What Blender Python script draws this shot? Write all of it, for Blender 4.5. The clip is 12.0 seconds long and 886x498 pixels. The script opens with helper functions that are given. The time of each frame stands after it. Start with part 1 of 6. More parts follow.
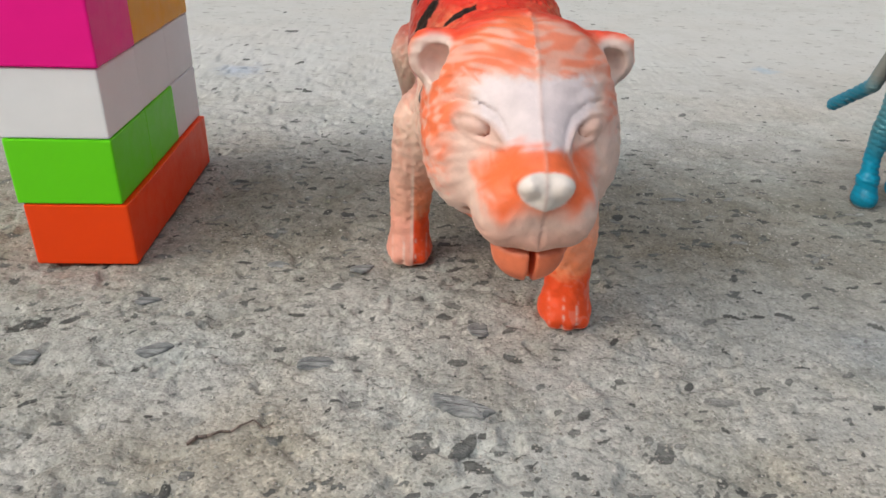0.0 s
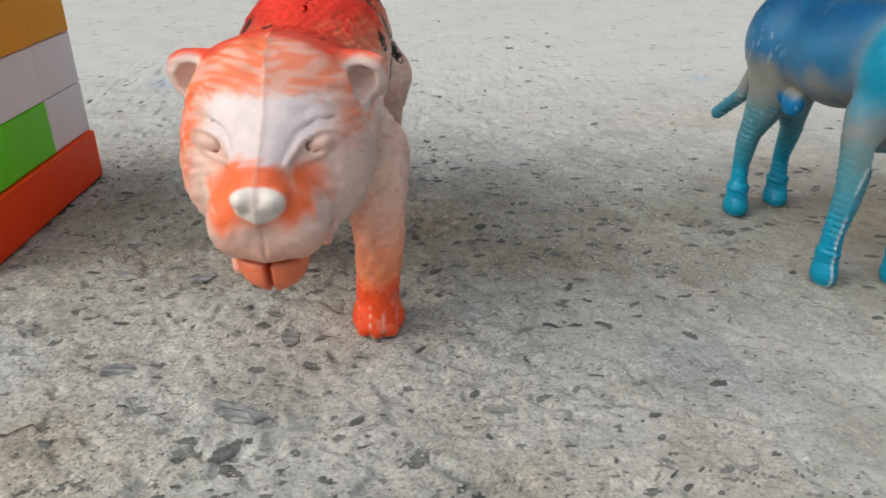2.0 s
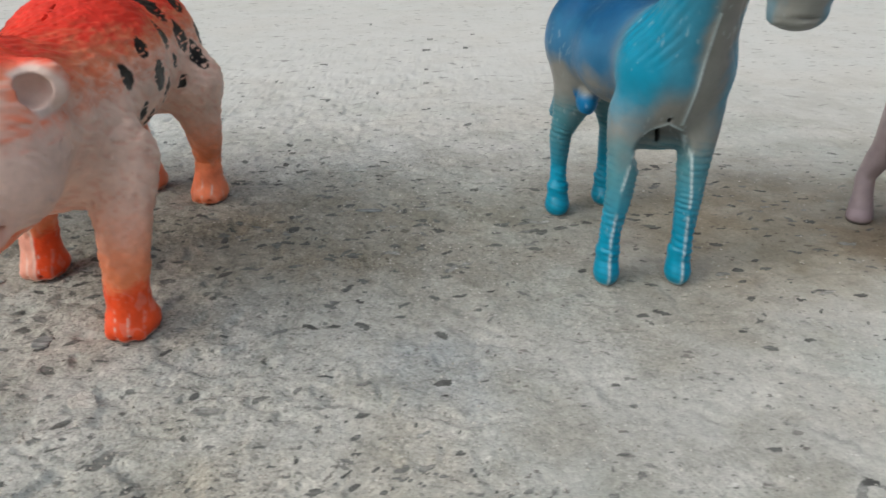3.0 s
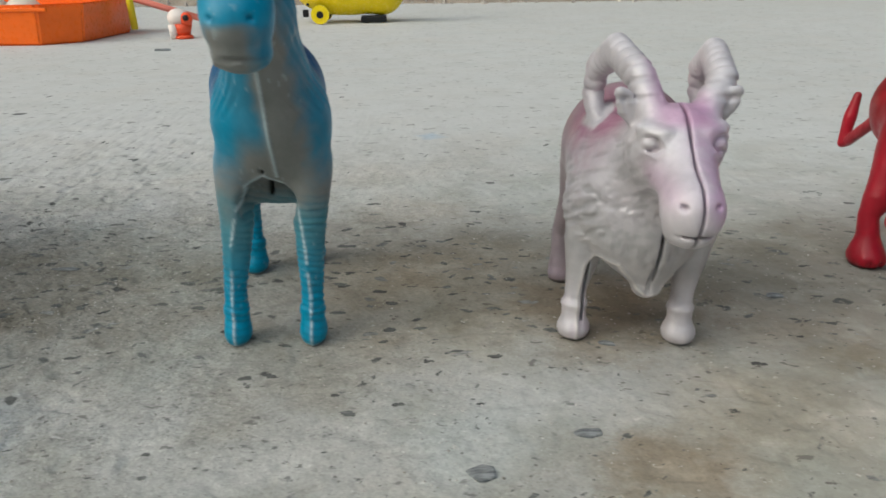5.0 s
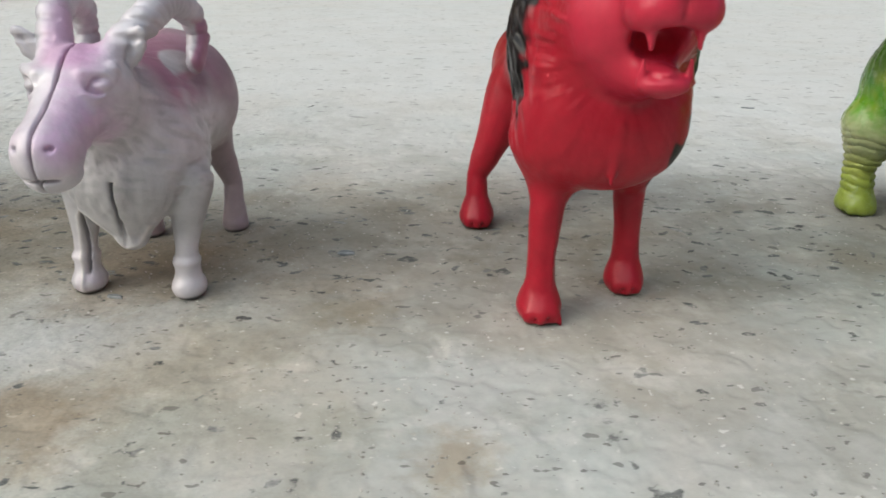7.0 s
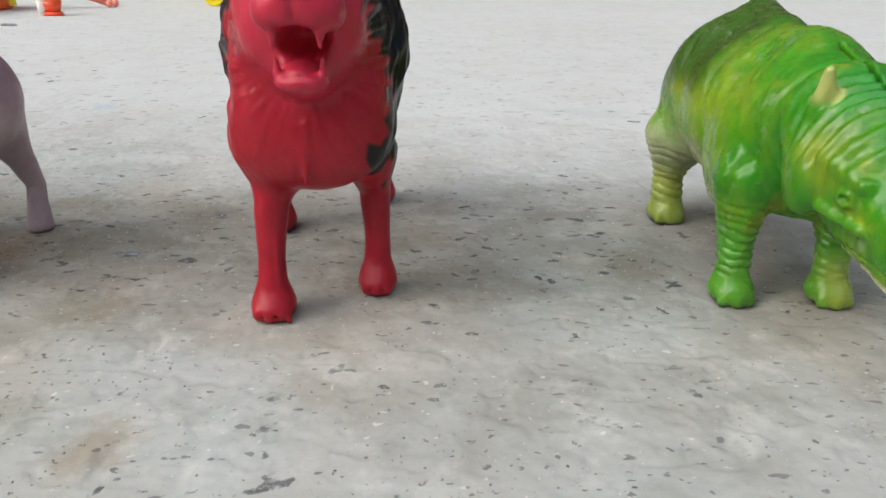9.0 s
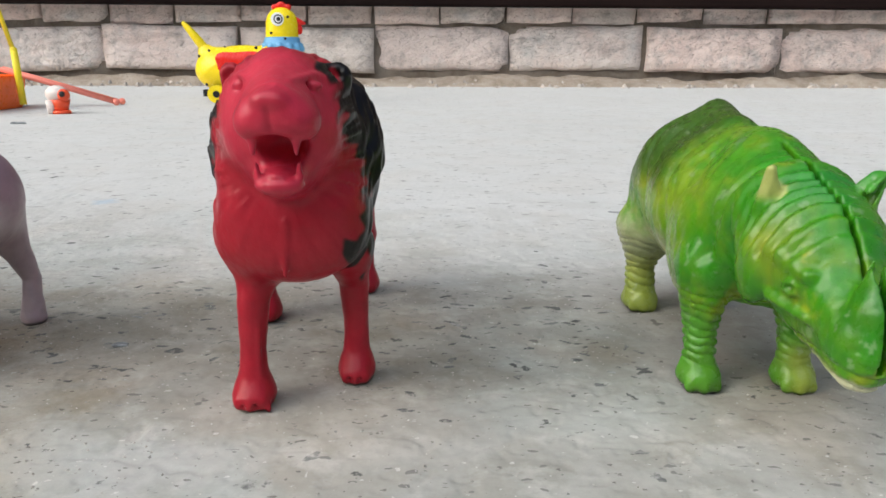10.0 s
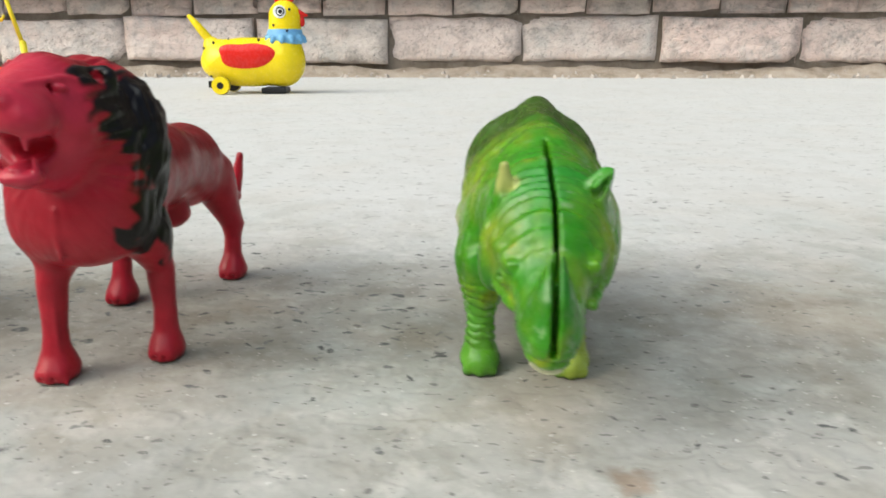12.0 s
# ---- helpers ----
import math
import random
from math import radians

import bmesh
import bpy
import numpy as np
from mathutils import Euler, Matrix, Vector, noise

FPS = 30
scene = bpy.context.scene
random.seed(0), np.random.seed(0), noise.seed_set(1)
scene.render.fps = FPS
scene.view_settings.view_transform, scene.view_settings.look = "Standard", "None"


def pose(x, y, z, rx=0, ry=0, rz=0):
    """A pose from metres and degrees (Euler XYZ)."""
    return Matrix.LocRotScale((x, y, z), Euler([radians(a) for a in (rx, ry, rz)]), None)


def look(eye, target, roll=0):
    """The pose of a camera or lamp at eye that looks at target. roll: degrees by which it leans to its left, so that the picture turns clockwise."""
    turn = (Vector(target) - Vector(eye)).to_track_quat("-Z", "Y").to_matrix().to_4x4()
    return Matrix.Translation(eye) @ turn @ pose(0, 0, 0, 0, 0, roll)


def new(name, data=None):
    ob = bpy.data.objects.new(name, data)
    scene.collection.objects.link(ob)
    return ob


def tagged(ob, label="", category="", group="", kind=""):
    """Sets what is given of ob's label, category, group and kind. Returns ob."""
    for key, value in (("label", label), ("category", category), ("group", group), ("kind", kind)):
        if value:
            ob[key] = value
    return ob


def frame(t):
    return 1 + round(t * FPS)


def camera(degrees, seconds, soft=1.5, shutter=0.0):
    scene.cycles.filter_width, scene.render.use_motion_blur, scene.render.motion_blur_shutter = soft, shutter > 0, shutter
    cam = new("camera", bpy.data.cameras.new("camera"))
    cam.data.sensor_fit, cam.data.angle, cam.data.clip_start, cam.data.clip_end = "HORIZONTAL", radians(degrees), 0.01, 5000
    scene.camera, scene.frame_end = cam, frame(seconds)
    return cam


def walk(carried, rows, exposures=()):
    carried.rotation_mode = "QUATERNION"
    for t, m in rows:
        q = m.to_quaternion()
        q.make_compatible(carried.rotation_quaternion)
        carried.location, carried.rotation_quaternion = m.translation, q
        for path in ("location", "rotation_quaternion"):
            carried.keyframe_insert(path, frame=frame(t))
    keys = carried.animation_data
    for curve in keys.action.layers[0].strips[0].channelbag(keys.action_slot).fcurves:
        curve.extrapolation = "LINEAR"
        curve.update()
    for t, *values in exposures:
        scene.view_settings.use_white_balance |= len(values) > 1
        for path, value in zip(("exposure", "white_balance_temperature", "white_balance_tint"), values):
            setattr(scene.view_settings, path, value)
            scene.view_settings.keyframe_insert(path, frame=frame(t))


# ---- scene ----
cam = camera(63.53, 12.0, soft=1.6, shutter=0.2)
PATH = [
    (0, (0.04568, 0.02440, 0.05876), (0.0975, 0.9106, -0.4017), 1.98),
    (0.5, (0.04814, 0.02288, 0.06041), (0.0842, 0.9158, -0.3883), 1.27),
    (1, (0.05505, 0.02225, 0.06096), (0.0790, 0.9141, -0.3908), 0.89),
    (1.5, (0.06237, 0.02213, 0.06106), (0.0893, 0.9124, -0.3937), 1.09),
    (2, (0.07723, 0.02114, 0.06117), (0.0975, 0.9127, -0.3913), 0.84),
    (2.5, (0.09479, 0.02090, 0.06154), (0.1048, 0.9137, -0.3887), 0.54),
    (3, (0.11817, 0.02035, 0.06143), (0.1171, 0.9133, -0.3886), -0.60),
    (3.2, (0.12515, 0.02026, 0.06163), (0.1248, 0.9135, -0.3879), -0.37),
    (4.8, (0.17353, 0.02459, 0.05776), (0.1697, 0.9579, -0.3012), -0.90),
    (5, (0.18027, 0.02512, 0.05713), (0.1797, 0.9550, -0.3107), -0.71),
    (5.5, (0.20202, 0.02552, 0.05627), (0.2251, 0.9508, -0.3223), -0.64),
    (6, (0.22264, 0.02574, 0.05472), (0.2463, 0.9517, -0.3221), -0.25),
    (6.5, (0.23699, 0.02855, 0.05375), (0.2768, 0.9405, -0.3546), 0.14),
    (7, (0.25716, 0.02573, 0.05283), (0.2708, 0.9413, -0.3492), 0.39),
    (7.5, (0.27510, 0.02528, 0.05181), (0.2719, 0.9421, -0.3476), 0.62),
    (7.7, (0.28387, 0.02473, 0.05250), (0.2752, 0.9386, -0.3534), 0.19),
    (9.3, (0.30047, 0.02231, 0.05109), (0.3084, 0.9578, -0.3022), 0.99),
    (9.5, (0.30198, 0.02174, 0.05267), (0.3436, 0.9677, -0.2689), 0.96),
    (9.7, (0.30250, 0.02030, 0.05330), (0.3425, 0.9708, -0.2550), 0.65),
    (9.8, (0.30260, 0.01940, 0.05340), (0.3353, 0.9768, -0.2335), 0.50),
    (10, (0.30271, 0.01775, 0.05346), (0.3037, 0.9827, -0.2089), 0.19),
    (10.5, (0.30290, 0.01641, 0.05309), (0.3123, 0.9829, -0.2034), 0.42),
    (11, (0.30317, 0.01792, 0.05337), (0.3197, 0.9843, -0.2032), 0.26),
    (11.5, (0.31394, 0.01539, 0.05568), (0.3305, 0.9819, -0.2004), -0.79),
    (11.6, (0.31891, 0.01411, 0.05563), (0.3077, 0.9801, -0.2029), -1.01),
    (11.7, (0.32370, 0.01320, 0.05540), (0.2950, 0.9791, -0.2020), -0.52),
    (11.8, (0.32915, 0.01252, 0.05522), (0.2940, 0.9784, -0.2014), -0.03),
    (12, (0.34505, 0.01132, 0.05544), (0.2974, 0.9715, -0.2200), -0.03),
]
walk(cam, [(t, look(eye, target, roll)) for t, eye, target, roll in PATH], [(0, 0.08, 6110, 5), (3, 0.10, 6020, 3), (5, -0.14, 5950, 0), (6, 0.27, 5930, 1), (6.5, 0.32, 5900, 1), (7.2, 0.26, 5930, 2), (7.5, 0.40, 5950, 2), (9.5, 0.32, 5850, 5), (11.5, 0.50, 6020, 4), (12, 0.54, 6030, 2)])

SKY, SUN = 0.108, 1.75

# ---- sky and sun: open shade under a bright overcast sky ----
world = bpy.data.worlds.new("sky")
scene.world = world
world.use_nodes = True
wn, wl = world.node_tree.nodes, world.node_tree.links
sky = wn.new("ShaderNodeTexSky")
sky.sky_type, sky.sun_disc = "NISHITA", False
sky.sun_elevation, sky.sun_rotation = radians(35), radians(248)
sky.air_density, sky.dust_density, sky.ozone_density = 0.7, 6.0, 0.3
wn["Background"].inputs["Strength"].default_value = SKY
wl.new(sky.outputs["Color"], wn["Background"].inputs["Color"])

lamp = bpy.data.lights.new("sun", "SUN")
lamp.energy, lamp.angle, lamp.color = SUN, radians(75), (1.0, 0.965, 0.91)
sun = new("sun", lamp)
sun.matrix_world = look((-0.15, -0.85, 1.7), (0.2, 0.2, 0.0))


# ---- materials ----
def shader(name, rough=0.5, metal=0.0, colour=(0.5, 0.5, 0.5), spec=0.5):
    m = bpy.data.materials.new(name)
    m.use_nodes = True
    b = m.node_tree.nodes["Principled BSDF"]
    b.inputs["Base Color"].default_value = (*colour, 1)
    b.inputs["Roughness"].default_value = rough
    b.inputs["Metallic"].default_value = metal
    b.inputs["Specular IOR Level"].default_value = spec
    return m, m.node_tree.nodes, m.node_tree.links, b


def noise_node(nodes, links, coord, scale, detail=4.0, rough=0.6, stretch=None):
    n = nodes.new("ShaderNodeTexNoise")
    n.inputs["Scale"].default_value, n.inputs["Detail"].default_value, n.inputs["Roughness"].default_value = scale, detail, rough
    if stretch:
        mp = nodes.new("ShaderNodeMapping")
        mp.inputs["Scale"].default_value = stretch
        links.new(coord, mp.inputs["Vector"])
        coord = mp.outputs["Vector"]
    links.new(coord, n.inputs["Vector"])
    return n.outputs["Fac"]


def ramp(nodes, links, fac, *stops):
    r = nodes.new("ShaderNodeValToRGB")
    while len(r.color_ramp.elements) < len(stops):
        r.color_ramp.elements.new(0.5)
    for e, (p, c) in zip(r.color_ramp.elements, stops):
        e.position, e.color = p, ((*c, 1) if isinstance(c, tuple) else (c, c, c, 1))
    links.new(fac, r.inputs["Fac"])
    return r.outputs["Color"]


def mix(nodes, links, fac, a, b, kind="MIX"):
    n = nodes.new("ShaderNodeMix")
    n.data_type, n.blend_type = "RGBA", kind
    for value, socket in ((fac, n.inputs[0]), (a, n.inputs[6]), (b, n.inputs[7])):
        if isinstance(value, (int, float)):
            socket.default_value = value
        elif isinstance(value, tuple):
            socket.default_value = (*value, 1)
        else:
            links.new(value, socket)
    return n.outputs[2]


def bump(nodes, links, b, height, strength, distance):
    n = nodes.new("ShaderNodeBump")
    n.inputs["Distance"].default_value = distance
    if isinstance(strength, float):
        n.inputs["Strength"].default_value = strength
    else:
        links.new(strength, n.inputs["Strength"])
    links.new(height, n.inputs["Height"])
    old = b.inputs["Normal"].links
    if old:
        links.new(old[0].from_socket, n.inputs["Normal"])
    links.new(n.outputs["Normal"], b.inputs["Normal"])


def coords(nodes):
    return nodes.new("ShaderNodeTexCoord").outputs["Object"]


def toy_paint(name, rough, metal=0.0, sheen=0.0, hair=0.0, lie=(1, 0.3, 1)):
    """Sprayed and brushed paint on moulded plastic; the zones of colour come from the mesh."""
    m, n, l, b = shader(name, rough, metal, spec=0.28)
    c = coords(n)
    a = n.new("ShaderNodeAttribute")
    a.attribute_name = "paint"
    blot = ramp(n, l, noise_node(n, l, c, 260, 5), (0.3, 0.86), (0.7, 1.1))
    l.new(mix(n, l, 1.0, a.outputs["Color"], blot, "MULTIPLY"), b.inputs["Base Color"])
    l.new(ramp(n, l, noise_node(n, l, c, 420, 3), (0.3, rough - 0.08), (0.7, rough + 0.12)), b.inputs["Roughness"])
    bump(n, l, b, noise_node(n, l, c, 900, 3), 0.25, 0.00025)
    if hair:
        bump(n, l, b, noise_node(n, l, c, 520, 3, 0.55, lie), hair, 0.0009)
    b.inputs["Coat Weight"].default_value = sheen
    b.inputs["Coat Roughness"].default_value = 0.25
    return m


def plastic(name, colour, rough=0.3, wear=0.06, spec=0.3):
    m, n, l, b = shader(name, rough, 0.0, colour, spec)
    c = coords(n)
    lo, hi = tuple(v * (1 - wear) for v in colour), tuple(min(1, v * (1 + wear)) for v in colour)
    l.new(ramp(n, l, noise_node(n, l, c, 90, 5), (0.3, lo), (0.7, hi)), b.inputs["Base Color"])
    l.new(ramp(n, l, noise_node(n, l, c, 300, 4), (0.35, rough - 0.06), (0.75, rough + 0.15)), b.inputs["Roughness"])
    bump(n, l, b, noise_node(n, l, c, 500, 3), 0.12, 0.0002)
    return m


def concrete():
    m, n, l, b = shader("worn_concrete", 0.9, spec=0.25)
    c = coords(n)
    bent = n.new("ShaderNodeTexNoise")
    bent.inputs["Scale"].default_value, bent.inputs["Detail"].default_value = 150, 3
    l.new(c, bent.inputs["Vector"])
    warp = n.new("ShaderNodeVectorMath")
    warp.operation = "MULTIPLY_ADD"
    l.new(bent.outputs["Color"], warp.inputs[0])
    warp.inputs[1].default_value = (0.0022, 0.0022, 0.0022)
    l.new(c, warp.inputs[2])
    w = warp.outputs[0]
    big = noise_node(n, l, c, 6, 6, 0.62)
    mid = noise_node(n, l, w, 55, 5, 0.6)
    fine = noise_node(n, l, c, 330, 4, 0.65)
    grit = noise_node(n, l, c, 1700, 3, 0.75)
    col = ramp(n, l, big, (0.30, (0.37, 0.36, 0.325)), (0.45, (0.44, 0.435, 0.405)), (0.58, (0.47, 0.47, 0.45)), (0.70, (0.55, 0.55, 0.525)))
    # the slab is troweled smoother away from the tower and towards the wall
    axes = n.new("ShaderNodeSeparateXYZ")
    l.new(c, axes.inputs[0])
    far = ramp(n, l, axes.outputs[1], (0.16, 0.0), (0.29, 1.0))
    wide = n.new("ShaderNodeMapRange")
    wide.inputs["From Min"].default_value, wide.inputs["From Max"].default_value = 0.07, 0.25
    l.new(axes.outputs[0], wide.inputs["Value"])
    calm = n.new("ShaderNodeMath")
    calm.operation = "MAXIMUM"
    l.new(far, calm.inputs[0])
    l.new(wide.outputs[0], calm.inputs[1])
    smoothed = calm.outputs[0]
    # paler far ground: the stronger light towards the wall painted into the colour
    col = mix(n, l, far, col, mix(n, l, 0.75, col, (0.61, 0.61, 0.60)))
    plain = col
    warm = ramp(n, l, noise_node(n, l, w, 20, 5, 0.55), (0.50, 0.0), (0.66, 0.5))
    col = mix(n, l, warm, col, (0.52, 0.46, 0.375))
    cool = ramp(n, l, noise_node(n, l, w, 26, 5, 0.55, (1, 1, 3)), (0.50, 0.0), (0.66, 0.5))
    col = mix(n, l, cool, col, (0.47, 0.515, 0.50))
    # laitance worn through to the darker, gritty core in patches
    core = ramp(n, l, mid, (0.40, 1.0), (0.53, 0.0))
    col = mix(n, l, core, col, mix(n, l, 1.0, col, (0.80, 0.79, 0.76), "MULTIPLY"))
    pale = ramp(n, l, noise_node(n, l, w, 90, 5, 0.65), (0.53, 0.0), (0.64, 0.40))
    col = mix(n, l, pale, col, (0.66, 0.65, 0.61))
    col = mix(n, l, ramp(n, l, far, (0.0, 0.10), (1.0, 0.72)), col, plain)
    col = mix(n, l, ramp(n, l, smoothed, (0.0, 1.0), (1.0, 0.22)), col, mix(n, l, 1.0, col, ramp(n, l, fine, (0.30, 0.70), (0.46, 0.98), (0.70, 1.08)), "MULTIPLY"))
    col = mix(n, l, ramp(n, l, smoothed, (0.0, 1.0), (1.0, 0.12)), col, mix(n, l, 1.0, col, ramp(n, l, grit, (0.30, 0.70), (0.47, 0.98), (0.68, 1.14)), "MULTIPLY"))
    # single grains of sand in the worn skin
    cell = n.new("ShaderNodeTexVoronoi")
    cell.inputs["Scale"].default_value = 2600
    l.new(c, cell.inputs["Vector"])
    tone = n.new("ShaderNodeSeparateColor")
    l.new(cell.outputs["Color"], tone.inputs[0])
    grain = ramp(n, l, tone.outputs[0], (0.0, 0.45), (0.16, 0.82), (0.78, 1.04), (1.0, 1.24))
    sandy = mix(n, l, smoothed, ramp(n, l, noise_node(n, l, c, 40, 4), (0.35, 0.45), (0.62, 1.0)), (0.05, 0.05, 0.05))
    col = mix(n, l, sandy, col, mix(n, l, 1.0, col, grain, "MULTIPLY"))
    # specks of aggregate too small to stand out of the surface
    for scale, edge, amount, tint, stretch in ((300, 0.70, 0.75, (0.17, 0.165, 0.155), (1, 1.8, 1)), (640, 0.71, 0.75, (0.14, 0.13, 0.12), (1, 1.5, 1)), (700, 0.72, 0.6, (0.70, 0.69, 0.66), (1, 1.2, 1))):
        spot = ramp(n, l, noise_node(n, l, w, scale, 2, 0.45, stretch), (edge, 0.0), (edge + 0.02, amount))
        spot = mix(n, l, 1.0, spot, ramp(n, l, far, (0.0, 1.0), (1.0, 0.4)), "MULTIPLY")
        col = mix(n, l, spot, col, tint)
    # small hollows that collect dirt in the smooth part of the slab
    hollow = ramp(n, l, noise_node(n, l, c, 210, 3, 0.5, (0.75, 1.3, 1)), (0.640, 0.0), (0.670, 0.55))
    col = mix(n, l, mix(n, l, 1.0, hollow, far, "MULTIPLY"), col, (0.12, 0.115, 0.105))
    # rusty and bluish stains soaked into the slab, and the broad darker patches
    for x, y, r, tint, amount in STAINS:
        g = n.new("ShaderNodeMapping")
        g.inputs["Location"].default_value = (-x / r, -y / r, 0)
        g.inputs["Scale"].default_value = (1 / r, 1 / r, 1 / r)
        wob = n.new("ShaderNodeTexNoise")
        wob.inputs["Scale"].default_value, wob.inputs["Detail"].default_value, wob.inputs["Roughness"].default_value = 1.3 / r, 7, 0.7
        l.new(c, wob.inputs["Vector"])
        add = n.new("ShaderNodeVectorMath")
        add.operation = "MULTIPLY_ADD"
        l.new(wob.outputs["Color"], add.inputs[0])
        add.inputs[1].default_value = (2.2 * r, 2.2 * r, 0)
        off = n.new("ShaderNodeVectorMath")
        off.operation = "ADD"
        off.inputs[1].default_value = (-1.1 * r, -1.1 * r, 0)
        l.new(c, off.inputs[0])
        l.new(off.outputs[0], add.inputs[2])
        l.new(add.outputs[0], g.inputs["Vector"])
        ln = n.new("ShaderNodeVectorMath")
        ln.operation = "LENGTH"
        l.new(g.outputs[0], ln.inputs[0])
        col = mix(n, l, ramp(n, l, ln.outputs["Value"], (0.35, amount), (0.7, 0.45 * amount), (1.0, 0.0)), col, mix(n, l, 1.0, col, tint, "MULTIPLY"))
    # a darker, warmer strip along the row of toys, its edges uneven
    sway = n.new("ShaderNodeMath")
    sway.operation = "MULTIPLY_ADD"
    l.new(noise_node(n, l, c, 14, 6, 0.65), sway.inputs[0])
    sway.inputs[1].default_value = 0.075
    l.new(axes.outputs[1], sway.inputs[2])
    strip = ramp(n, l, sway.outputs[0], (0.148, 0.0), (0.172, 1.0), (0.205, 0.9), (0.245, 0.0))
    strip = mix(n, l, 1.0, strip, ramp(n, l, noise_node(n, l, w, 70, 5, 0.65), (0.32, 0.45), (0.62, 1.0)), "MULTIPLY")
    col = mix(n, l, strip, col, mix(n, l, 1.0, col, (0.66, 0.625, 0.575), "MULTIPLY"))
    # slate and gravel bedded in the slab
    bed = n.new("ShaderNodeAttribute")
    bed.attribute_name = "gravel"
    split = n.new("ShaderNodeSeparateColor")
    l.new(bed.outputs["Color"], split.inputs[0])
    slate = ramp(n, l, split.outputs[1], (0.0, (0.07, 0.07, 0.067)), (0.5, (0.17, 0.172, 0.165)), (1.0, (0.42, 0.415, 0.39)))
    slate = mix(n, l, 1.0, slate, ramp(n, l, noise_node(n, l, w, 900, 4, 0.7, (0.5, 1.6, 1)), (0.3, 0.55), (0.5, 1.0), (0.7, 1.6)), "MULTIPLY")
    torn = n.new("ShaderNodeMath")
    torn.operation = "MULTIPLY_ADD"
    l.new(noise_node(n, l, c, 800, 4, 0.7), torn.inputs[0])
    torn.inputs[1].default_value = 1.1
    l.new(split.outputs[0], torn.inputs[2])
    col = mix(n, l, ramp(n, l, torn.outputs[0], (0.80, 0.0), (1.02, 0.95)), col, slate)
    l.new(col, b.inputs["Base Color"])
    bump(n, l, b, fine, ramp(n, l, smoothed, (0.0, 0.35), (1.0, 0.07)), 0.0005)
    bump(n, l, b, grit, ramp(n, l, smoothed, (0.0, 0.4), (1.0, 0.05)), 0.0004)
    bump(n, l, b, cell.outputs["Distance"], ramp(n, l, smoothed, (0.0, 0.22), (1.0, 0.02)), -0.0003)
    return m


def stone(name, dark, light, scale=120, grain=None):
    m, n, l, b = shader(name, 0.75)
    c = coords(n)
    info = n.new("ShaderNodeNewGeometry")
    col = ramp(n, l, noise_node(n, l, c, scale * 4, 5, 0.7, grain), (0.32, dark), (0.68, light))
    tone = ramp(n, l, info.outputs["Random Per Island"], (0.0, 0.65), (1.0, 1.35))
    l.new(mix(n, l, 1.0, col, tone, "MULTIPLY"), b.inputs["Base Color"])
    bump(n, l, b, noise_node(n, l, c, scale * (5 if grain else 10), 4, 0.6, grain), 0.7, 0.0006)
    return m


def brick_clay():
    m, n, l, b = shader("dusty_brick", 0.92, spec=0.2)
    c = n.new("ShaderNodeTexCoord").outputs["Object"]
    info = n.new("ShaderNodeObjectInfo")
    base = ramp(n, l, info.outputs["Random"], (0.0, (0.73, 0.66, 0.60)), (0.3, (0.85, 0.72, 0.66)), (0.5, (0.82, 0.73, 0.67)), (0.75, (0.87, 0.71, 0.64)), (1.0, (0.87, 0.76, 0.69)))
    shift = n.new("ShaderNodeVectorMath")
    shift.operation = "ADD"
    spread = n.new("ShaderNodeVectorMath")
    spread.operation = "SCALE"
    spread.inputs[0].default_value = (7.0, 3.0, 5.0)
    l.new(info.outputs["Random"], spread.inputs["Scale"])
    l.new(c, shift.inputs[0])
    l.new(spread.outputs[0], shift.inputs[1])
    p = shift.outputs[0]
    col = mix(n, l, ramp(n, l, noise_node(n, l, p, 11, 4), (0.46, 0.0), (0.66, 0.55)), base, (0.79, 0.61, 0.54))
    col = mix(n, l, ramp(n, l, noise_node(n, l, p, 18, 5), (0.52, 0.0), (0.70, 0.6)), col, (0.58, 0.57, 0.54))
    col = mix(n, l, 1.0, col, ramp(n, l, noise_node(n, l, p, 34, 5, 0.6), (0.3, 0.62), (0.47, 0.96), (0.7, 1.08)), "MULTIPLY")
    col = mix(n, l, ramp(n, l, noise_node(n, l, p, 140, 4, 0.6), (0.60, 0.0), (0.68, 0.5)), col, (0.42, 0.36, 0.32))
    l.new(col, b.inputs["Base Color"])
    # rough cast skin with shallow creases
    bump(n, l, b, ramp(n, l, noise_node(n, l, p, 22, 5, 0.6, (1, 1, 2.4)), (0.40, 0.0), (0.50, 1.0), (0.60, 0.3)), 0.5, 0.007)
    crease = n.new("ShaderNodeMapping")
    crease.inputs["Rotation"].default_value = (0, 0.55, 0)
    l.new(p, crease.inputs["Vector"])
    bump(n, l, b, ramp(n, l, noise_node(n, l, crease.outputs[0], 42, 4, 0.6, (0.5, 1, 1.9)), (0.49, 1.0), (0.515, 0.0), (0.56, 1.0)), 0.55, 0.005)
    bump(n, l, b, noise_node(n, l, p, 110, 5, 0.7), 0.8, 0.005)
    return m


def dirt(name="packed_dirt", tone=1.0, hue=(1.0, 1.0, 1.0)):
    m, n, l, b = shader(name, 0.95, spec=0.15)
    c = coords(n)
    col = ramp(n, l, noise_node(n, l, c, 30, 6, 0.7), (0.3, (0.34, 0.30, 0.25)), (0.5, (0.56, 0.52, 0.47)), (0.66, (0.68, 0.65, 0.61)))
    col = mix(n, l, 1.0, col, tuple(tone * h for h in hue), "MULTIPLY")
    l.new(col, b.inputs["Base Color"])
    bump(n, l, b, noise_node(n, l, c, 90, 6, 0.7), 0.9, 0.006)
    return m


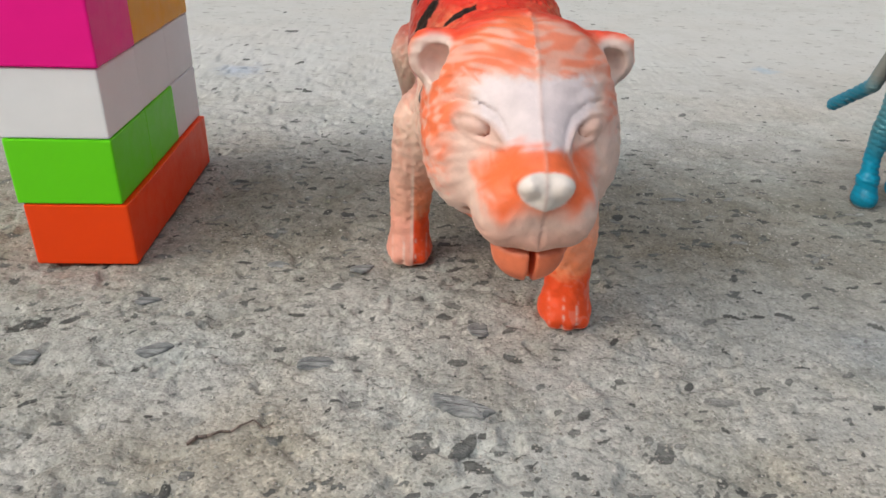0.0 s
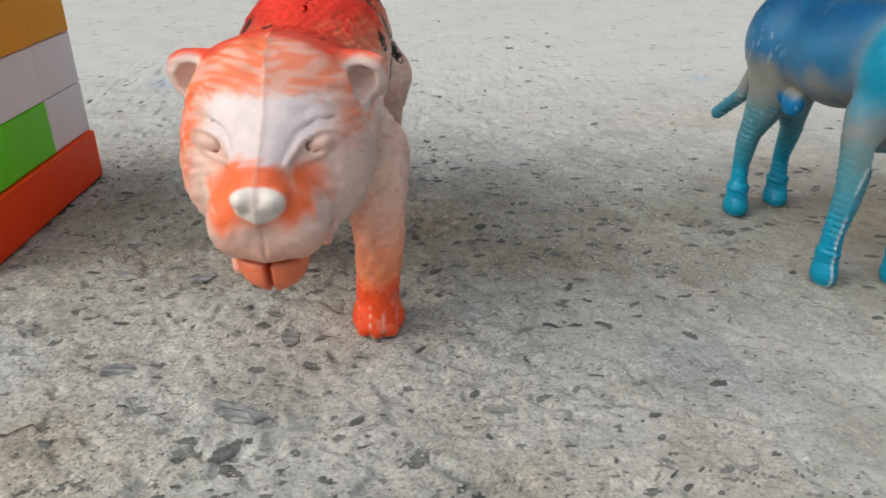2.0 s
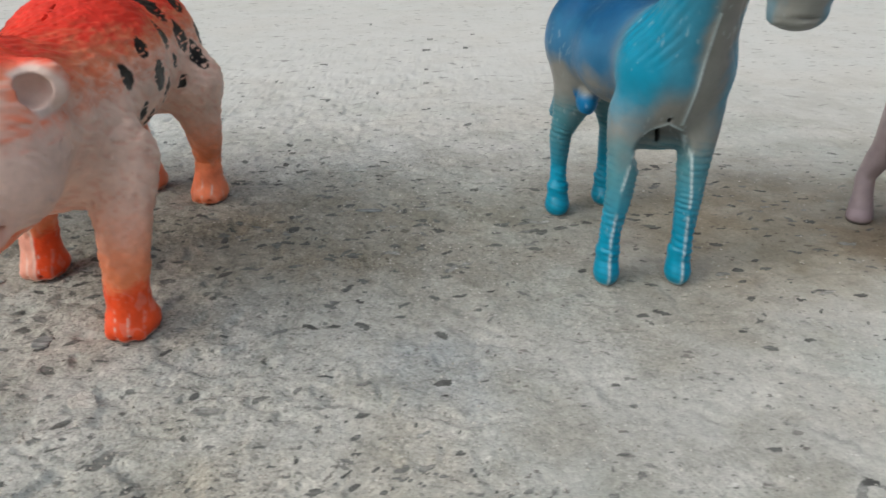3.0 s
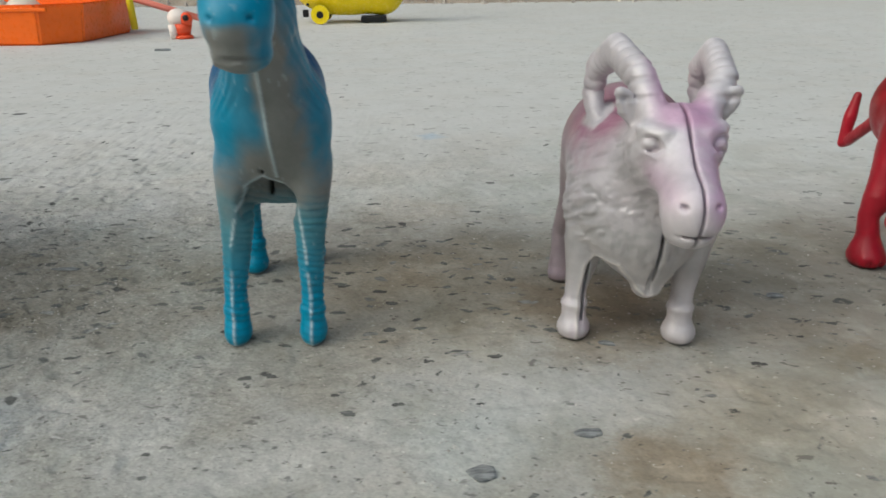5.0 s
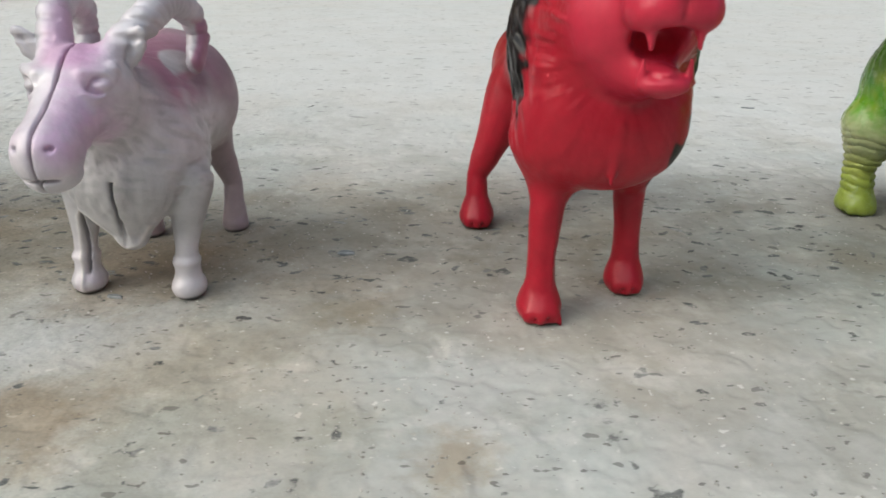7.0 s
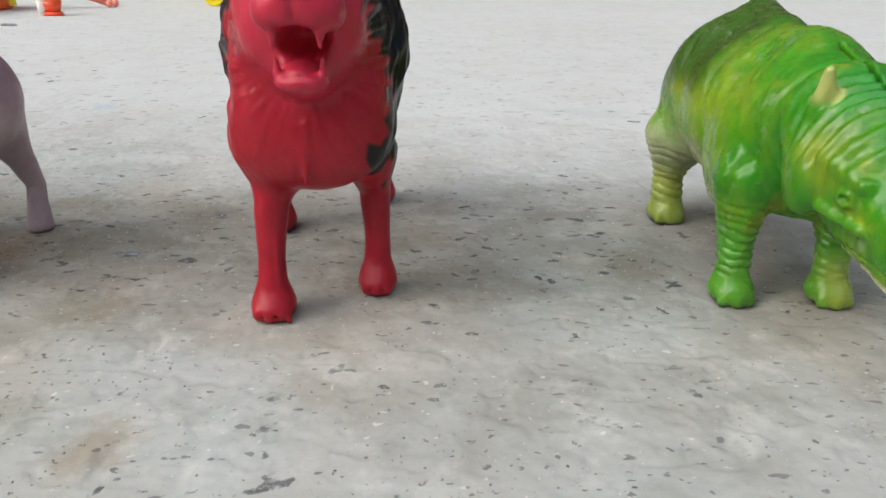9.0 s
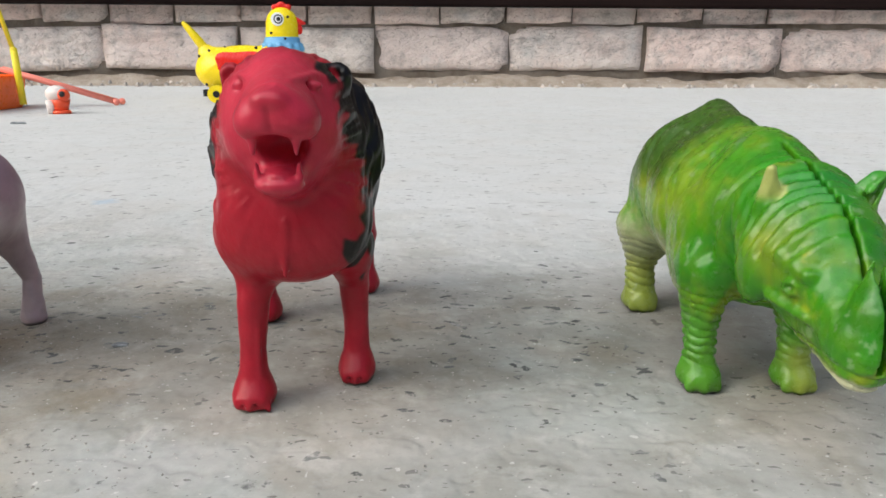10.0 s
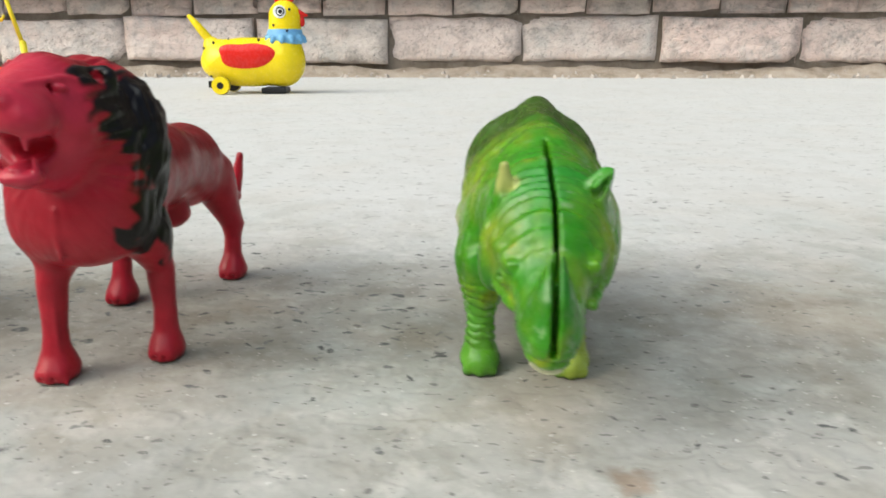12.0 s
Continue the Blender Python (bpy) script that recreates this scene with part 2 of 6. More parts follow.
def dark_wood():
    m, n, l, b = shader("dark_stained_wood", 0.9, spec=0.08)
    c = coords(n)
    l.new(ramp(n, l, noise_node(n, l, c, 30, 6, 0.6, (0.15, 1, 1)), (0.3, (0.006, 0.003, 0.003)), (0.7, (0.016, 0.009, 0.008))), b.inputs["Base Color"])
    bump(n, l, b, noise_node(n, l, c, 60, 5, 0.6, (0.1, 1, 1)), 0.4, 0.002)
    return m


# ---- building blocks of the script ----
def part(name, bm, material, parent=None, label="", smooth=True):
    me = bpy.data.meshes.new(name)
    bm.to_mesh(me)
    bm.free()
    return dress(name, me, material, parent, label, smooth)


def dress(name, me, material, parent=None, label="", smooth=True):
    for mat in (material if isinstance(material, (list, tuple)) else [material]):
        me.materials.append(mat)
    me.polygons.foreach_set("use_smooth", [smooth] * len(me.polygons))
    ob = new(name, me)
    ob.parent = parent
    return tagged(ob, label)


def thing(name, x, y, z, label, category, group="", turn=0.0):
    ob = new(name)
    ob.empty_display_size = 0.01
    ob.matrix_basis = pose(x, y, z, 0, 0, turn)
    return tagged(ob, label, category, group)


def box(bm, x0, x1, y0, y1, z0, z1, bevel=0.0, segments=2, m=None):
    r = bmesh.ops.create_cube(bm, size=1.0)
    mat = Matrix.Translation(((x0 + x1) / 2, (y0 + y1) / 2, (z0 + z1) / 2)) @ Matrix.Diagonal((x1 - x0, y1 - y0, z1 - z0, 1))
    bmesh.ops.transform(bm, matrix=(m or Matrix()) @ mat, verts=r["verts"])
    if bevel:
        edges = list({e for v in r["verts"] for e in v.link_edges})
        bmesh.ops.bevel(bm, geom=edges, offset=bevel, segments=segments, affect="EDGES", profile=0.6)


def cyl(bm, a, b, r0, r1, sides=20, caps=True):
    a, b = Vector(a), Vector(b)
    m = Matrix.Translation((a + b) / 2) @ (b - a).to_track_quat("Z", "Y").to_matrix().to_4x4()
    bmesh.ops.create_cone(bm, cap_ends=caps, segments=sides, radius1=r0, radius2=r1, depth=(b - a).length, matrix=m)


def ball(bm, c, r, scale=(1, 1, 1), seg=20):
    bmesh.ops.create_uvsphere(bm, u_segments=seg, v_segments=seg // 2 + 2, radius=r, matrix=Matrix.Translation(c) @ Matrix.Diagonal((*scale, 1)))


def grid_noise(p, scale, seed=0):
    """Smooth value noise in 0..1 at an array of points, (n, 3)."""
    q = np.asarray(p, np.float64) * scale + 101.7
    i = np.floor(q).astype(np.int64)
    f = q - i
    f = f * f * (3 - 2 * f)

    def at(dx, dy, dz):
        h = (i[:, 0] + dx) * 73856093 ^ (i[:, 1] + dy) * 19349663 ^ (i[:, 2] + dz) * 83492791 ^ (seed * 2654435)
        h = (h ^ (h >> 13)) * 1274126177
        return ((h ^ (h >> 16)) & 0xFFFF) / 65535.0

    out = 0
    for dx in (0, 1):
        for dy in (0, 1):
            for dz in (0, 1):
                w = (f[:, 0] if dx else 1 - f[:, 0]) * (f[:, 1] if dy else 1 - f[:, 1]) * (f[:, 2] if dz else 1 - f[:, 2])
                out = out + w * at(dx, dy, dz)
    return out


def cloud(p, scale, seed=0):
    """Noise of several octaves, bent by itself, in about 0..1."""
    p = np.asarray(p, np.float64)
    q = p + (np.stack([grid_noise(p, scale * 1.3, seed + n) for n in (31, 32, 33)], 1) - 0.5) * (1.1 / scale)
    turn = np.array(((0.8, 0.36, -0.48), (-0.6, 0.48, -0.64), (0.0, 0.8, 0.6)))
    out, total, w = 0, 0, 1.0
    for n in range(3):
        out, total = out + w * grid_noise(q, scale * 2.03**n, seed + 7 * n), total + w
        q, w = q @ turn, w * 0.5
    return np.clip((out / total - 0.5) * 1.35 + 0.5, 0, 1)


def smooth_step(a, b, x):
    t = np.clip((x - a) / (b - a), 0, 1)
    return t * t * (3 - 2 * t)


class Clay:
    """A body modelled in millimetres from rounded lumps that blend into one skin."""

    def __init__(self, lo, hi, step):
        self.h, self.lo = step, np.array(lo, float)
        n = np.ceil((np.array(hi) - lo) / step).astype(int) + 1
        self.axes = [np.arange(n[k]) * step + lo[k] for k in range(3)]
        self.f = np.full(tuple(n), 9.0, np.float32)

    def _cut(self, lo, hi):
        s = []
        for k in range(3):
            a = max(0, int((lo[k] - self.lo[k]) / self.h))
            b = min(len(self.axes[k]), int((hi[k] - self.lo[k]) / self.h) + 2)
            s.append(slice(a, max(a, b)))
        x, y, z = (self.axes[k][s[k]].astype(np.float32) for k in range(3))
        return tuple(s), x[:, None, None], y[None, :, None], z[None, None, :]

    def _join(self, s, d, k, take):
        a = self.f[s]
        if take:
            d = -d
            h = np.maximum(k - np.abs(a - d), 0) / k
            self.f[s] = np.maximum(a, d) + h * h * k / 4
        else:
            h = np.maximum(k - np.abs(a - d), 0) / k
            self.f[s] = np.minimum(a, d) - h * h * k / 4

    def limb(self, a, ra, b, rb, k=2.0, take=False, both=False):
        a, b = np.array(a, float), np.array(b, float)
        m = max(ra, rb) + k + 1
        s, x, y, z = self._cut(np.minimum(a, b) - m, np.maximum(a, b) + m)
        w = b - a
        t = np.clip(((x - a[0]) * w[0] + (y - a[1]) * w[1] + (z - a[2]) * w[2]) / max(w @ w, 1e-6), 0, 1)
        d = np.sqrt((x - a[0] - t * w[0]) ** 2 + (y - a[1] - t * w[1]) ** 2 + (z - a[2] - t * w[2]) ** 2) - (ra + (rb - ra) * t)
        self._join(s, d, k, take)
        if both:
            self.limb((-a[0], a[1], a[2]), ra, (-b[0], b[1], b[2]), rb, k, take)
        return self

    def lump(self, c, r, turn=(0, 0, 0), k=2.0, take=False, both=False):
        c = np.array(c, float)
        m = max(r) + k + 1
        s, x, y, z = self._cut(c - m, c + m)
        q = np.array(Euler([radians(v) for v in turn]).to_matrix()).T
        u = [q[n][0] * (x - c[0]) + q[n][1] * (y - c[1]) + q[n][2] * (z - c[2]) for n in range(3)]
        k0 = np.sqrt(sum((u[n] / r[n]) ** 2 for n in range(3)))
        k1 = np.sqrt(sum((u[n] / r[n] ** 2) ** 2 for n in range(3)))
        self._join(s, k0 * (k0 - 1) / np.maximum(k1, 1e-4), k, take)
        if both:
            self.lump((-c[0], c[1], c[2]), r, (turn[0], -turn[1], -turn[2]), k, take)
        return self

    def slab(self, lo, hi, k=0.3, take=True, lean=0.0):
        """A box; lean shifts it sideways with height."""
        s, x, y, z = self._cut(np.array(lo) - 2, np.array(hi) + 2)
        c, e = (np.array(lo) + hi) / 2, (np.array(hi) - lo) / 2
        dx = np.abs(x - c[0] - lean * (z - c[2])) - e[0]
        d = np.maximum(np.maximum(dx, np.abs(y - c[1]) - e[1]), np.abs(z - c[2]) - e[2])
        self._join(s, d, k, take)
        return self

    def trail(self, points, radii, k=1.0, take=False, both=False):
        pts, rad = np.array(points, float), np.array(radii, float)
        for side in (1, -1) if both else (1,):
            q = pts * np.array((side, 1, 1))
            m = rad.max() + k + 1
            s, x, y, z = self._cut(q.min(0) - m, q.max(0) + m)
            best = None
            for n in range(len(q) - 1):
                a, w = q[n], q[n + 1] - q[n]
                t = np.clip(((x - a[0]) * w[0] + (y - a[1]) * w[1] + (z - a[2]) * w[2]) / max(w @ w, 1e-6), 0, 1)
                t2 = t * t * (3 - 2 * t) * 0.5 + t * 0.5
                d = np.sqrt((x - a[0] - t * w[0]) ** 2 + (y - a[1] - t * w[1]) ** 2 + (z - a[2] - t * w[2]) ** 2) - (rad[n] + (rad[n + 1] - rad[n]) * t2)
                best = d if best is None else np.minimum(best, d)
            self._join(s, best, k, take)
        return self

    def front(self, points, lift=0.0):
        """Points (x, z) carried onto the skin as seen from the front."""
        out = []
        for x, z in points:
            i, k = (int(round((v - self.lo[n]) / self.h)) for v, n in ((x, 0), (z, 2)))
            hit = np.argmax(self.f[i, :, k] < 0)
            out.append((x, float(self.axes[1][hit]) - lift, z))
        return out

    def emboss(self, relief):
        """Adds relief (mm, a function of the points near the skin) to the skin."""
        near = np.argwhere(np.abs(self.f) < 3 * self.h)
        p = near * self.h + self.lo
        self.f[tuple(near.T)] -= relief(p).astype(np.float32)
        return self

    def skin(self):
        f, inside = self.f, self.f < 0
        nx, ny, nz = f.shape
        count = sum(inside[a : nx - 1 + a, b : ny - 1 + b, c : nz - 1 + c].astype(np.int8) for a in (0, 1) for b in (0, 1) for c in (0, 1))
        cells = np.argwhere((count > 0) & (count < 8))
        total, hits = np.zeros((len(cells), 3)), np.zeros(len(cells))
        corners = [(a, b, c) for a in (0, 1) for b in (0, 1) for c in (0, 1)]
        for a in corners:
            for axis in range(3):
                if a[axis]:
                    continue
                b = tuple(v + (n == axis) for n, v in enumerate(a))
                va, vb = f[tuple((cells + a).T)], f[tuple((cells + b).T)]
                cross = (va < 0) != (vb < 0)
                t = np.where(cross, va / np.where(cross, va - vb, 1), 0)
                p = np.array(a, float)[None] + t[:, None] * (np.array(b) - a)[None]
                total += np.where(cross[:, None], p, 0)
                hits += cross
        verts = (cells + total / hits[:, None]) * self.h + self.lo
        index = np.full((nx - 1, ny - 1, nz - 1), -1, np.int64)
        index[tuple(cells.T)] = np.arange(len(cells))
        faces = []
        for axis in range(3):
            u, v = (axis + 1) % 3, (axis + 2) % 3
            lo = [slice(None)] * 3
            hi = [slice(None)] * 3
            lo[axis], hi[axis] = slice(0, -1), slice(1, None)
            change = np.argwhere(inside[tuple(lo)] != inside[tuple(hi)])
            ok = (change[:, u] > 0) & (change[:, v] > 0) & (change[:, u] < f.shape[u] - 1) & (change[:, v] < f.shape[v] - 1)
            e = change[ok]
            du, dv = np.zeros(3, int), np.zeros(3, int)
            du[u], dv[v] = 1, 1
            q = np.stack([index[tuple((e - du - dv).T)], index[tuple((e - dv).T)], index[tuple(e.T)], index[tuple((e - du).T)]], 1)
            flip = ~inside[tuple(e.T)]
            q[flip] = q[flip][:, ::-1]
            faces.append(q)
        return verts, np.concatenate(faces)

    def cast(self, name, material, paint, x, y, label, category="toy animal", group="toy animals in a row", up=0.0, turn=0.0):
        """Turns the body into one object that stands at x, y (metres); paint gives colours at points with normals."""
        verts, faces = self.skin()
        me = bpy.data.meshes.new(name)
        me.vertices.add(len(verts))
        me.vertices.foreach_set("co", (verts * 0.001).ravel())
        me.loops.add(4 * len(faces))
        me.loops.foreach_set("vertex_index", faces.ravel())
        me.polygons.add(len(faces))
        me.polygons.foreach_set("loop_start", np.arange(0, 4 * len(faces), 4))
        me.update(calc_edges=True)
        me.validate()
        normal = np.zeros(3 * len(verts))
        me.vertices.foreach_get("normal", normal)
        rgb = paint(verts, normal.reshape(-1, 3))
        col = me.attributes.new("paint", "FLOAT_COLOR", "POINT")
        col.data.foreach_set("color", np.concatenate([np.clip(rgb, 0, 1), np.ones((len(verts), 1))], 1).ravel())
        ob = dress(name, me, material)
        ob.matrix_basis = pose(x, y, up, 0, 0, turn)
        return tagged(ob, label, category, group)


def blend(rgb, amount, colour):
    return rgb * (1 - amount[:, None]) + np.array(colour)[None] * amount[:, None]


# ---- ground ----
STAINS = [
    (0.2085, 0.0945, 0.012, (0.66, 0.54, 0.41), 0.70),
    (0.2600, 0.0890, 0.0065, (0.74, 0.63, 0.50), 0.75),
    (0.2300, 0.0980, 0.030, (0.93, 0.85, 0.72), 0.50),
    (0.1170, 0.1060, 0.013, (0.86, 0.92, 1.02), 0.70),
    (0.3660, 0.0950, 0.004, (0.72, 0.56, 0.46), 0.80),
    (0.1850, 0.1500, 0.040, (0.88, 0.80, 0.68), 0.65),
    (0.0300, 0.0850, 0.020, (0.96, 0.86, 0.72), 0.60),
    (-0.010, 0.2670, 0.010, (0.72, 0.84, 1.10), 0.60),
    (0.1760, 0.2820, 0.006, (0.66, 0.88, 1.12), 0.60),
    # broad darker patches along the row of toys
    (0.1000, 0.1560, 0.042, (0.76, 0.73, 0.68), 0.75),
    (0.0150, 0.1540, 0.032, (0.80, 0.77, 0.72), 0.65),
    (0.2480, 0.1600, 0.032, (0.85, 0.82, 0.76), 0.60),
    (0.2080, 0.1390, 0.020, (0.74, 0.63, 0.52), 0.75),
    (0.2458, 0.1234, 0.007, (0.76, 0.68, 0.56), 0.70),
    (0.2200, 0.1090, 0.018, (0.90, 0.82, 0.71), 0.40),
    (0.2030, 0.0960, 0.018, (0.88, 0.79, 0.67), 0.30),
]
CONCRETE = concrete()


def axis_steps(lo, hi, fine, grow, mid, far):
    """Fine steps from lo to hi, growing ones out to far on both sides, slowly at first."""
    out, step, p = [], fine, hi
    while p < far:
        out.append(p)
        step *= grow if p < mid else 1.25
        p += step
    back, step, p = [], fine, lo - fine
    while p > -far:
        back.append(p)
        step *= 1.25
        p -= step
    return np.array(back[::-1] + list(np.arange(lo, hi, fine)) + out)


class Slab:
    """The ground as a sheet of heights, fine near the toys, with gravel bedded in it."""

    def __init__(self):
        self.xs, self.ys = axis_steps(-0.06, 0.44, 0.0004, 1.25, 0.5, 900.0), axis_steps(0.078, 0.19, 0.0004, 1.02, 0.62, 900.0)
        nx, ny = len(self.xs), len(self.ys)
        gx, gy = (v.ravel() for v in np.meshgrid(self.xs, self.ys, indexing="ij"))
        p = np.stack([gx, gy, 0 * gx], 1)
        near = smooth_step(-0.055, -0.03, gx) * smooth_step(0.435, 0.41, gx) * smooth_step(0.078, 0.083, gy) * smooth_step(0.42, 0.17, gy)
        self.rough = (0.26 + 0.74 * smooth_step(0.19, 0.06, gx + 0.10 * (grid_noise(p, 14, 12) - 0.5))) * near
        q = p + (np.stack([grid_noise(p, 300, 8), grid_noise(p, 300, 9), 0 * gx], 1) - 0.5) * 0.004
        z = 0.0006 * (grid_noise(q, 60, 1) - 0.5) + 0.0006 * (grid_noise(q, 190, 2) - 0.5) + 0.0005 * (grid_noise(q, 480, 3) - 0.5) + 0.00036 * (grid_noise(p, 1150, 5) - 0.5) * smooth_step(0.22, 0.17, gy)
        pit = smooth_step(0.68, 0.80, grid_noise(q * (1, 1.5, 1), 230, 4)) + 0.7 * smooth_step(0.72, 0.80, grid_noise(q * (1, 1.4, 1), 520, 6))
        self.z = ((1.15 * z - 0.0008 * pit) * self.rough - 0.0003).reshape(nx, ny)
        self.stone = np.zeros((nx, ny, 2))
        self.bed()

    def bed(self):
        rng = random.Random(77)
        for count, lo, hi in ((260, 0.0022, 0.0042), (2600, 0.0010, 0.0022), (5200, 0.0005, 0.0011)):
            for n in range(count):
                x, y = rng.uniform(-0.06, 0.44), 0.080 + 0.42 * rng.random() ** 1.7
                keep = (1.0 if x < 0.13 else 0.75 if x < 0.24 else 0.55) * (0.45 + 0.9 * noise.noise(Vector((x * 22, y * 22, 4))) + 0.35)
                a = rng.uniform(lo, hi) * (1 + 0.8 * rng.random() ** 4)
                args = (x, y, a, a * rng.uniform(0.22, 0.65), rng.gauss(0, 0.6), rng.betavariate(1.5, 2.4), rng.uniform(0.5, 1.0))
                if rng.random() < keep:
                    self.stamp(*args[:6], args[6] * (1.0 if x < 0.13 else 0.62 if x < 0.22 else 0.48), rng)
        # the worn strip behind the toys shows more of its gravel
        for n in range(1000):
            x, y, a = rng.uniform(-0.03, 0.34), rng.gauss(0.158, 0.022), rng.uniform(0.0011, 0.0034)
            self.stamp(x, y, a, a * rng.uniform(0.25, 0.6), rng.gauss(0, 0.5), rng.betavariate(1.2, 3.0), rng.uniform(0.5, 1.0) * (1.0 if x < 0.2 else 0.6), rng)

    def stamp(self, x, y, a, b, turn, tone, amount, rng):
        """One broken stone, a by b, worn level with the slab or torn out of it."""
        i0, i1 = np.searchsorted(self.xs, (x - a, x + a))
        j0, j1 = np.searchsorted(self.ys, (y - a, y + a))
        if i1 - i0 < 2 or j1 - j0 < 2:
            return
        gx, gy = np.meshgrid(self.xs[i0:i1] - x, self.ys[j0:j1] - y, indexing="ij")
        ct, st = math.cos(turn), math.sin(turn)
        u, v = (gx * ct + gy * st) / (0.5 * a), (gy * ct - gx * st) / (0.5 * b)
        r, first = 0, rng.uniform(0, 6.3)
        sides = rng.randint(5, 8)
        for k in range(sides):
            w = first + 6.283 * (k + rng.uniform(-0.3, 0.3)) / sides
            r = np.maximum(r, (u * math.cos(w) + v * math.sin(w)) / rng.uniform(0.72, 1.05))
        mask = smooth_step(1.12, 0.86, r)
        s = (slice(i0, i1), slice(j0, j1))
        rough = self.rough.reshape(self.z.shape)[s]
        level = self.z[s].mean() + rng.uniform(-0.00030, 0.00022) * rough
        tilt = (u * rng.uniform(-1, 1) + v * rng.uniform(-1, 1)) * 0.00014 * rough
        self.z[s] += mask * (level + tilt - self.z[s]) * 0.75
        side = np.clip(u * math.cos(first) + v * math.sin(first), 0, 1)
        self.z[s] -= rough * 0.00034 * side * np.exp(-(((r - 1.12) / 0.16) ** 2))
        g = self.stone[s]
        new_stone = mask * amount
        g[..., 1] = np.where(new_stone > g[..., 0], tone, g[..., 1])
        g[..., 0] = np.maximum(g[..., 0], new_stone)

    def level(self, x, y):
        return float(self.z[np.searchsorted(self.xs, x), np.searchsorted(self.ys, y)])

    def build(self):
        nx, ny = self.z.shape
        gx, gy = np.meshgrid(self.xs, self.ys, indexing="ij")
        i = (np.arange(nx - 1)[:, None] * ny + np.arange(ny - 1)[None]).ravel()
        faces = np.stack([i, i + ny, i + ny + 1, i + 1], 1)
        me = bpy.data.meshes.new("ground")
        me.vertices.add(nx * ny)
        me.vertices.foreach_set("co", np.stack([gx, gy, self.z], -1).ravel())
        me.loops.add(4 * len(faces))
        me.loops.foreach_set("vertex_index", faces.ravel())
        me.polygons.add(len(faces))
        me.polygons.foreach_set("loop_start", np.arange(0, 4 * len(faces), 4))
        me.update(calc_edges=True)
        col = me.attributes.new("gravel", "FLOAT_COLOR", "POINT")
        col.data.foreach_set("color", np.concatenate([self.stone, np.zeros((nx, ny, 1)), np.ones((nx, ny, 1))], -1).ravel())
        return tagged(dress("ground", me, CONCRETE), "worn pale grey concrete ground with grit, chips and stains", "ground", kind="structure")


SLAB = Slab()
SLAB.build()

# ---- brick wall at the back ----
BRICK, DIRT = brick_clay(), dirt("packed_dirt", 0.66, (1.0, 0.90, 0.80))
WALL_Y = 1.333


def brick_mesh(w, h, d, seed):
    """A worn brick with a flat, split face, ragged edges and broken corners; its front looks towards -y."""
    bm = bmesh.new()
    box(bm, -w / 2, w / 2, 0, d, 0, h)
    bmesh.ops.subdivide_edges(bm, edges=bm.edges[:], cuts=11, use_grid_fill=True)
    rnd = random.Random(seed)
    broken = [(rnd.choice((-1, 1)), rnd.choice((0, 1)), rnd.uniform(0.012, 0.034), rnd.uniform(0.008, 0.022)) for n in range(rnd.choice((0, 1, 1, 2)))]
    for v in bm.verts:
        x, y, z = v.co
        q = Vector((x * 16 + seed * 3.1, z * 16, y * 12 + seed))
        # ragged arrises
        rim = min(w / 2 - abs(x), z, h - z)
        near = max(0.0, 1 - rim / 0.012)
        v.co.x -= math.copysign(1, x) * near * (0.0002 + 0.004 * max(0, noise.noise(q * 1.3))) * (w / 2 - abs(x) < 0.012)
        v.co.z += (1 if z < h / 2 else -1) * near * (0.0002 + 0.006 * max(0, noise.noise(q * 1.1 + Vector((5, 2, 9))))) * (min(z, h - z) < 0.012)
        if y < 0.012:
            v.co.y += 0.0035 * noise.noise(q * 0.7) + 0.0022 * noise.noise(q * 2.6) + 0.0045 * near * near
            for sx, sz, bx, bz in broken:
                k = (w / 2 - sx * x) / bx + (h - z if sz else z) / bz
                v.co.y += 0.028 * max(0.0, 1 - k)
    me = bpy.data.meshes.new("brick")
    bm.to_mesh(me)
    bm.free()
    me.materials.append(BRICK)
    me.polygons.foreach_set("use_smooth", [True] * len(me.polygons))
    return me


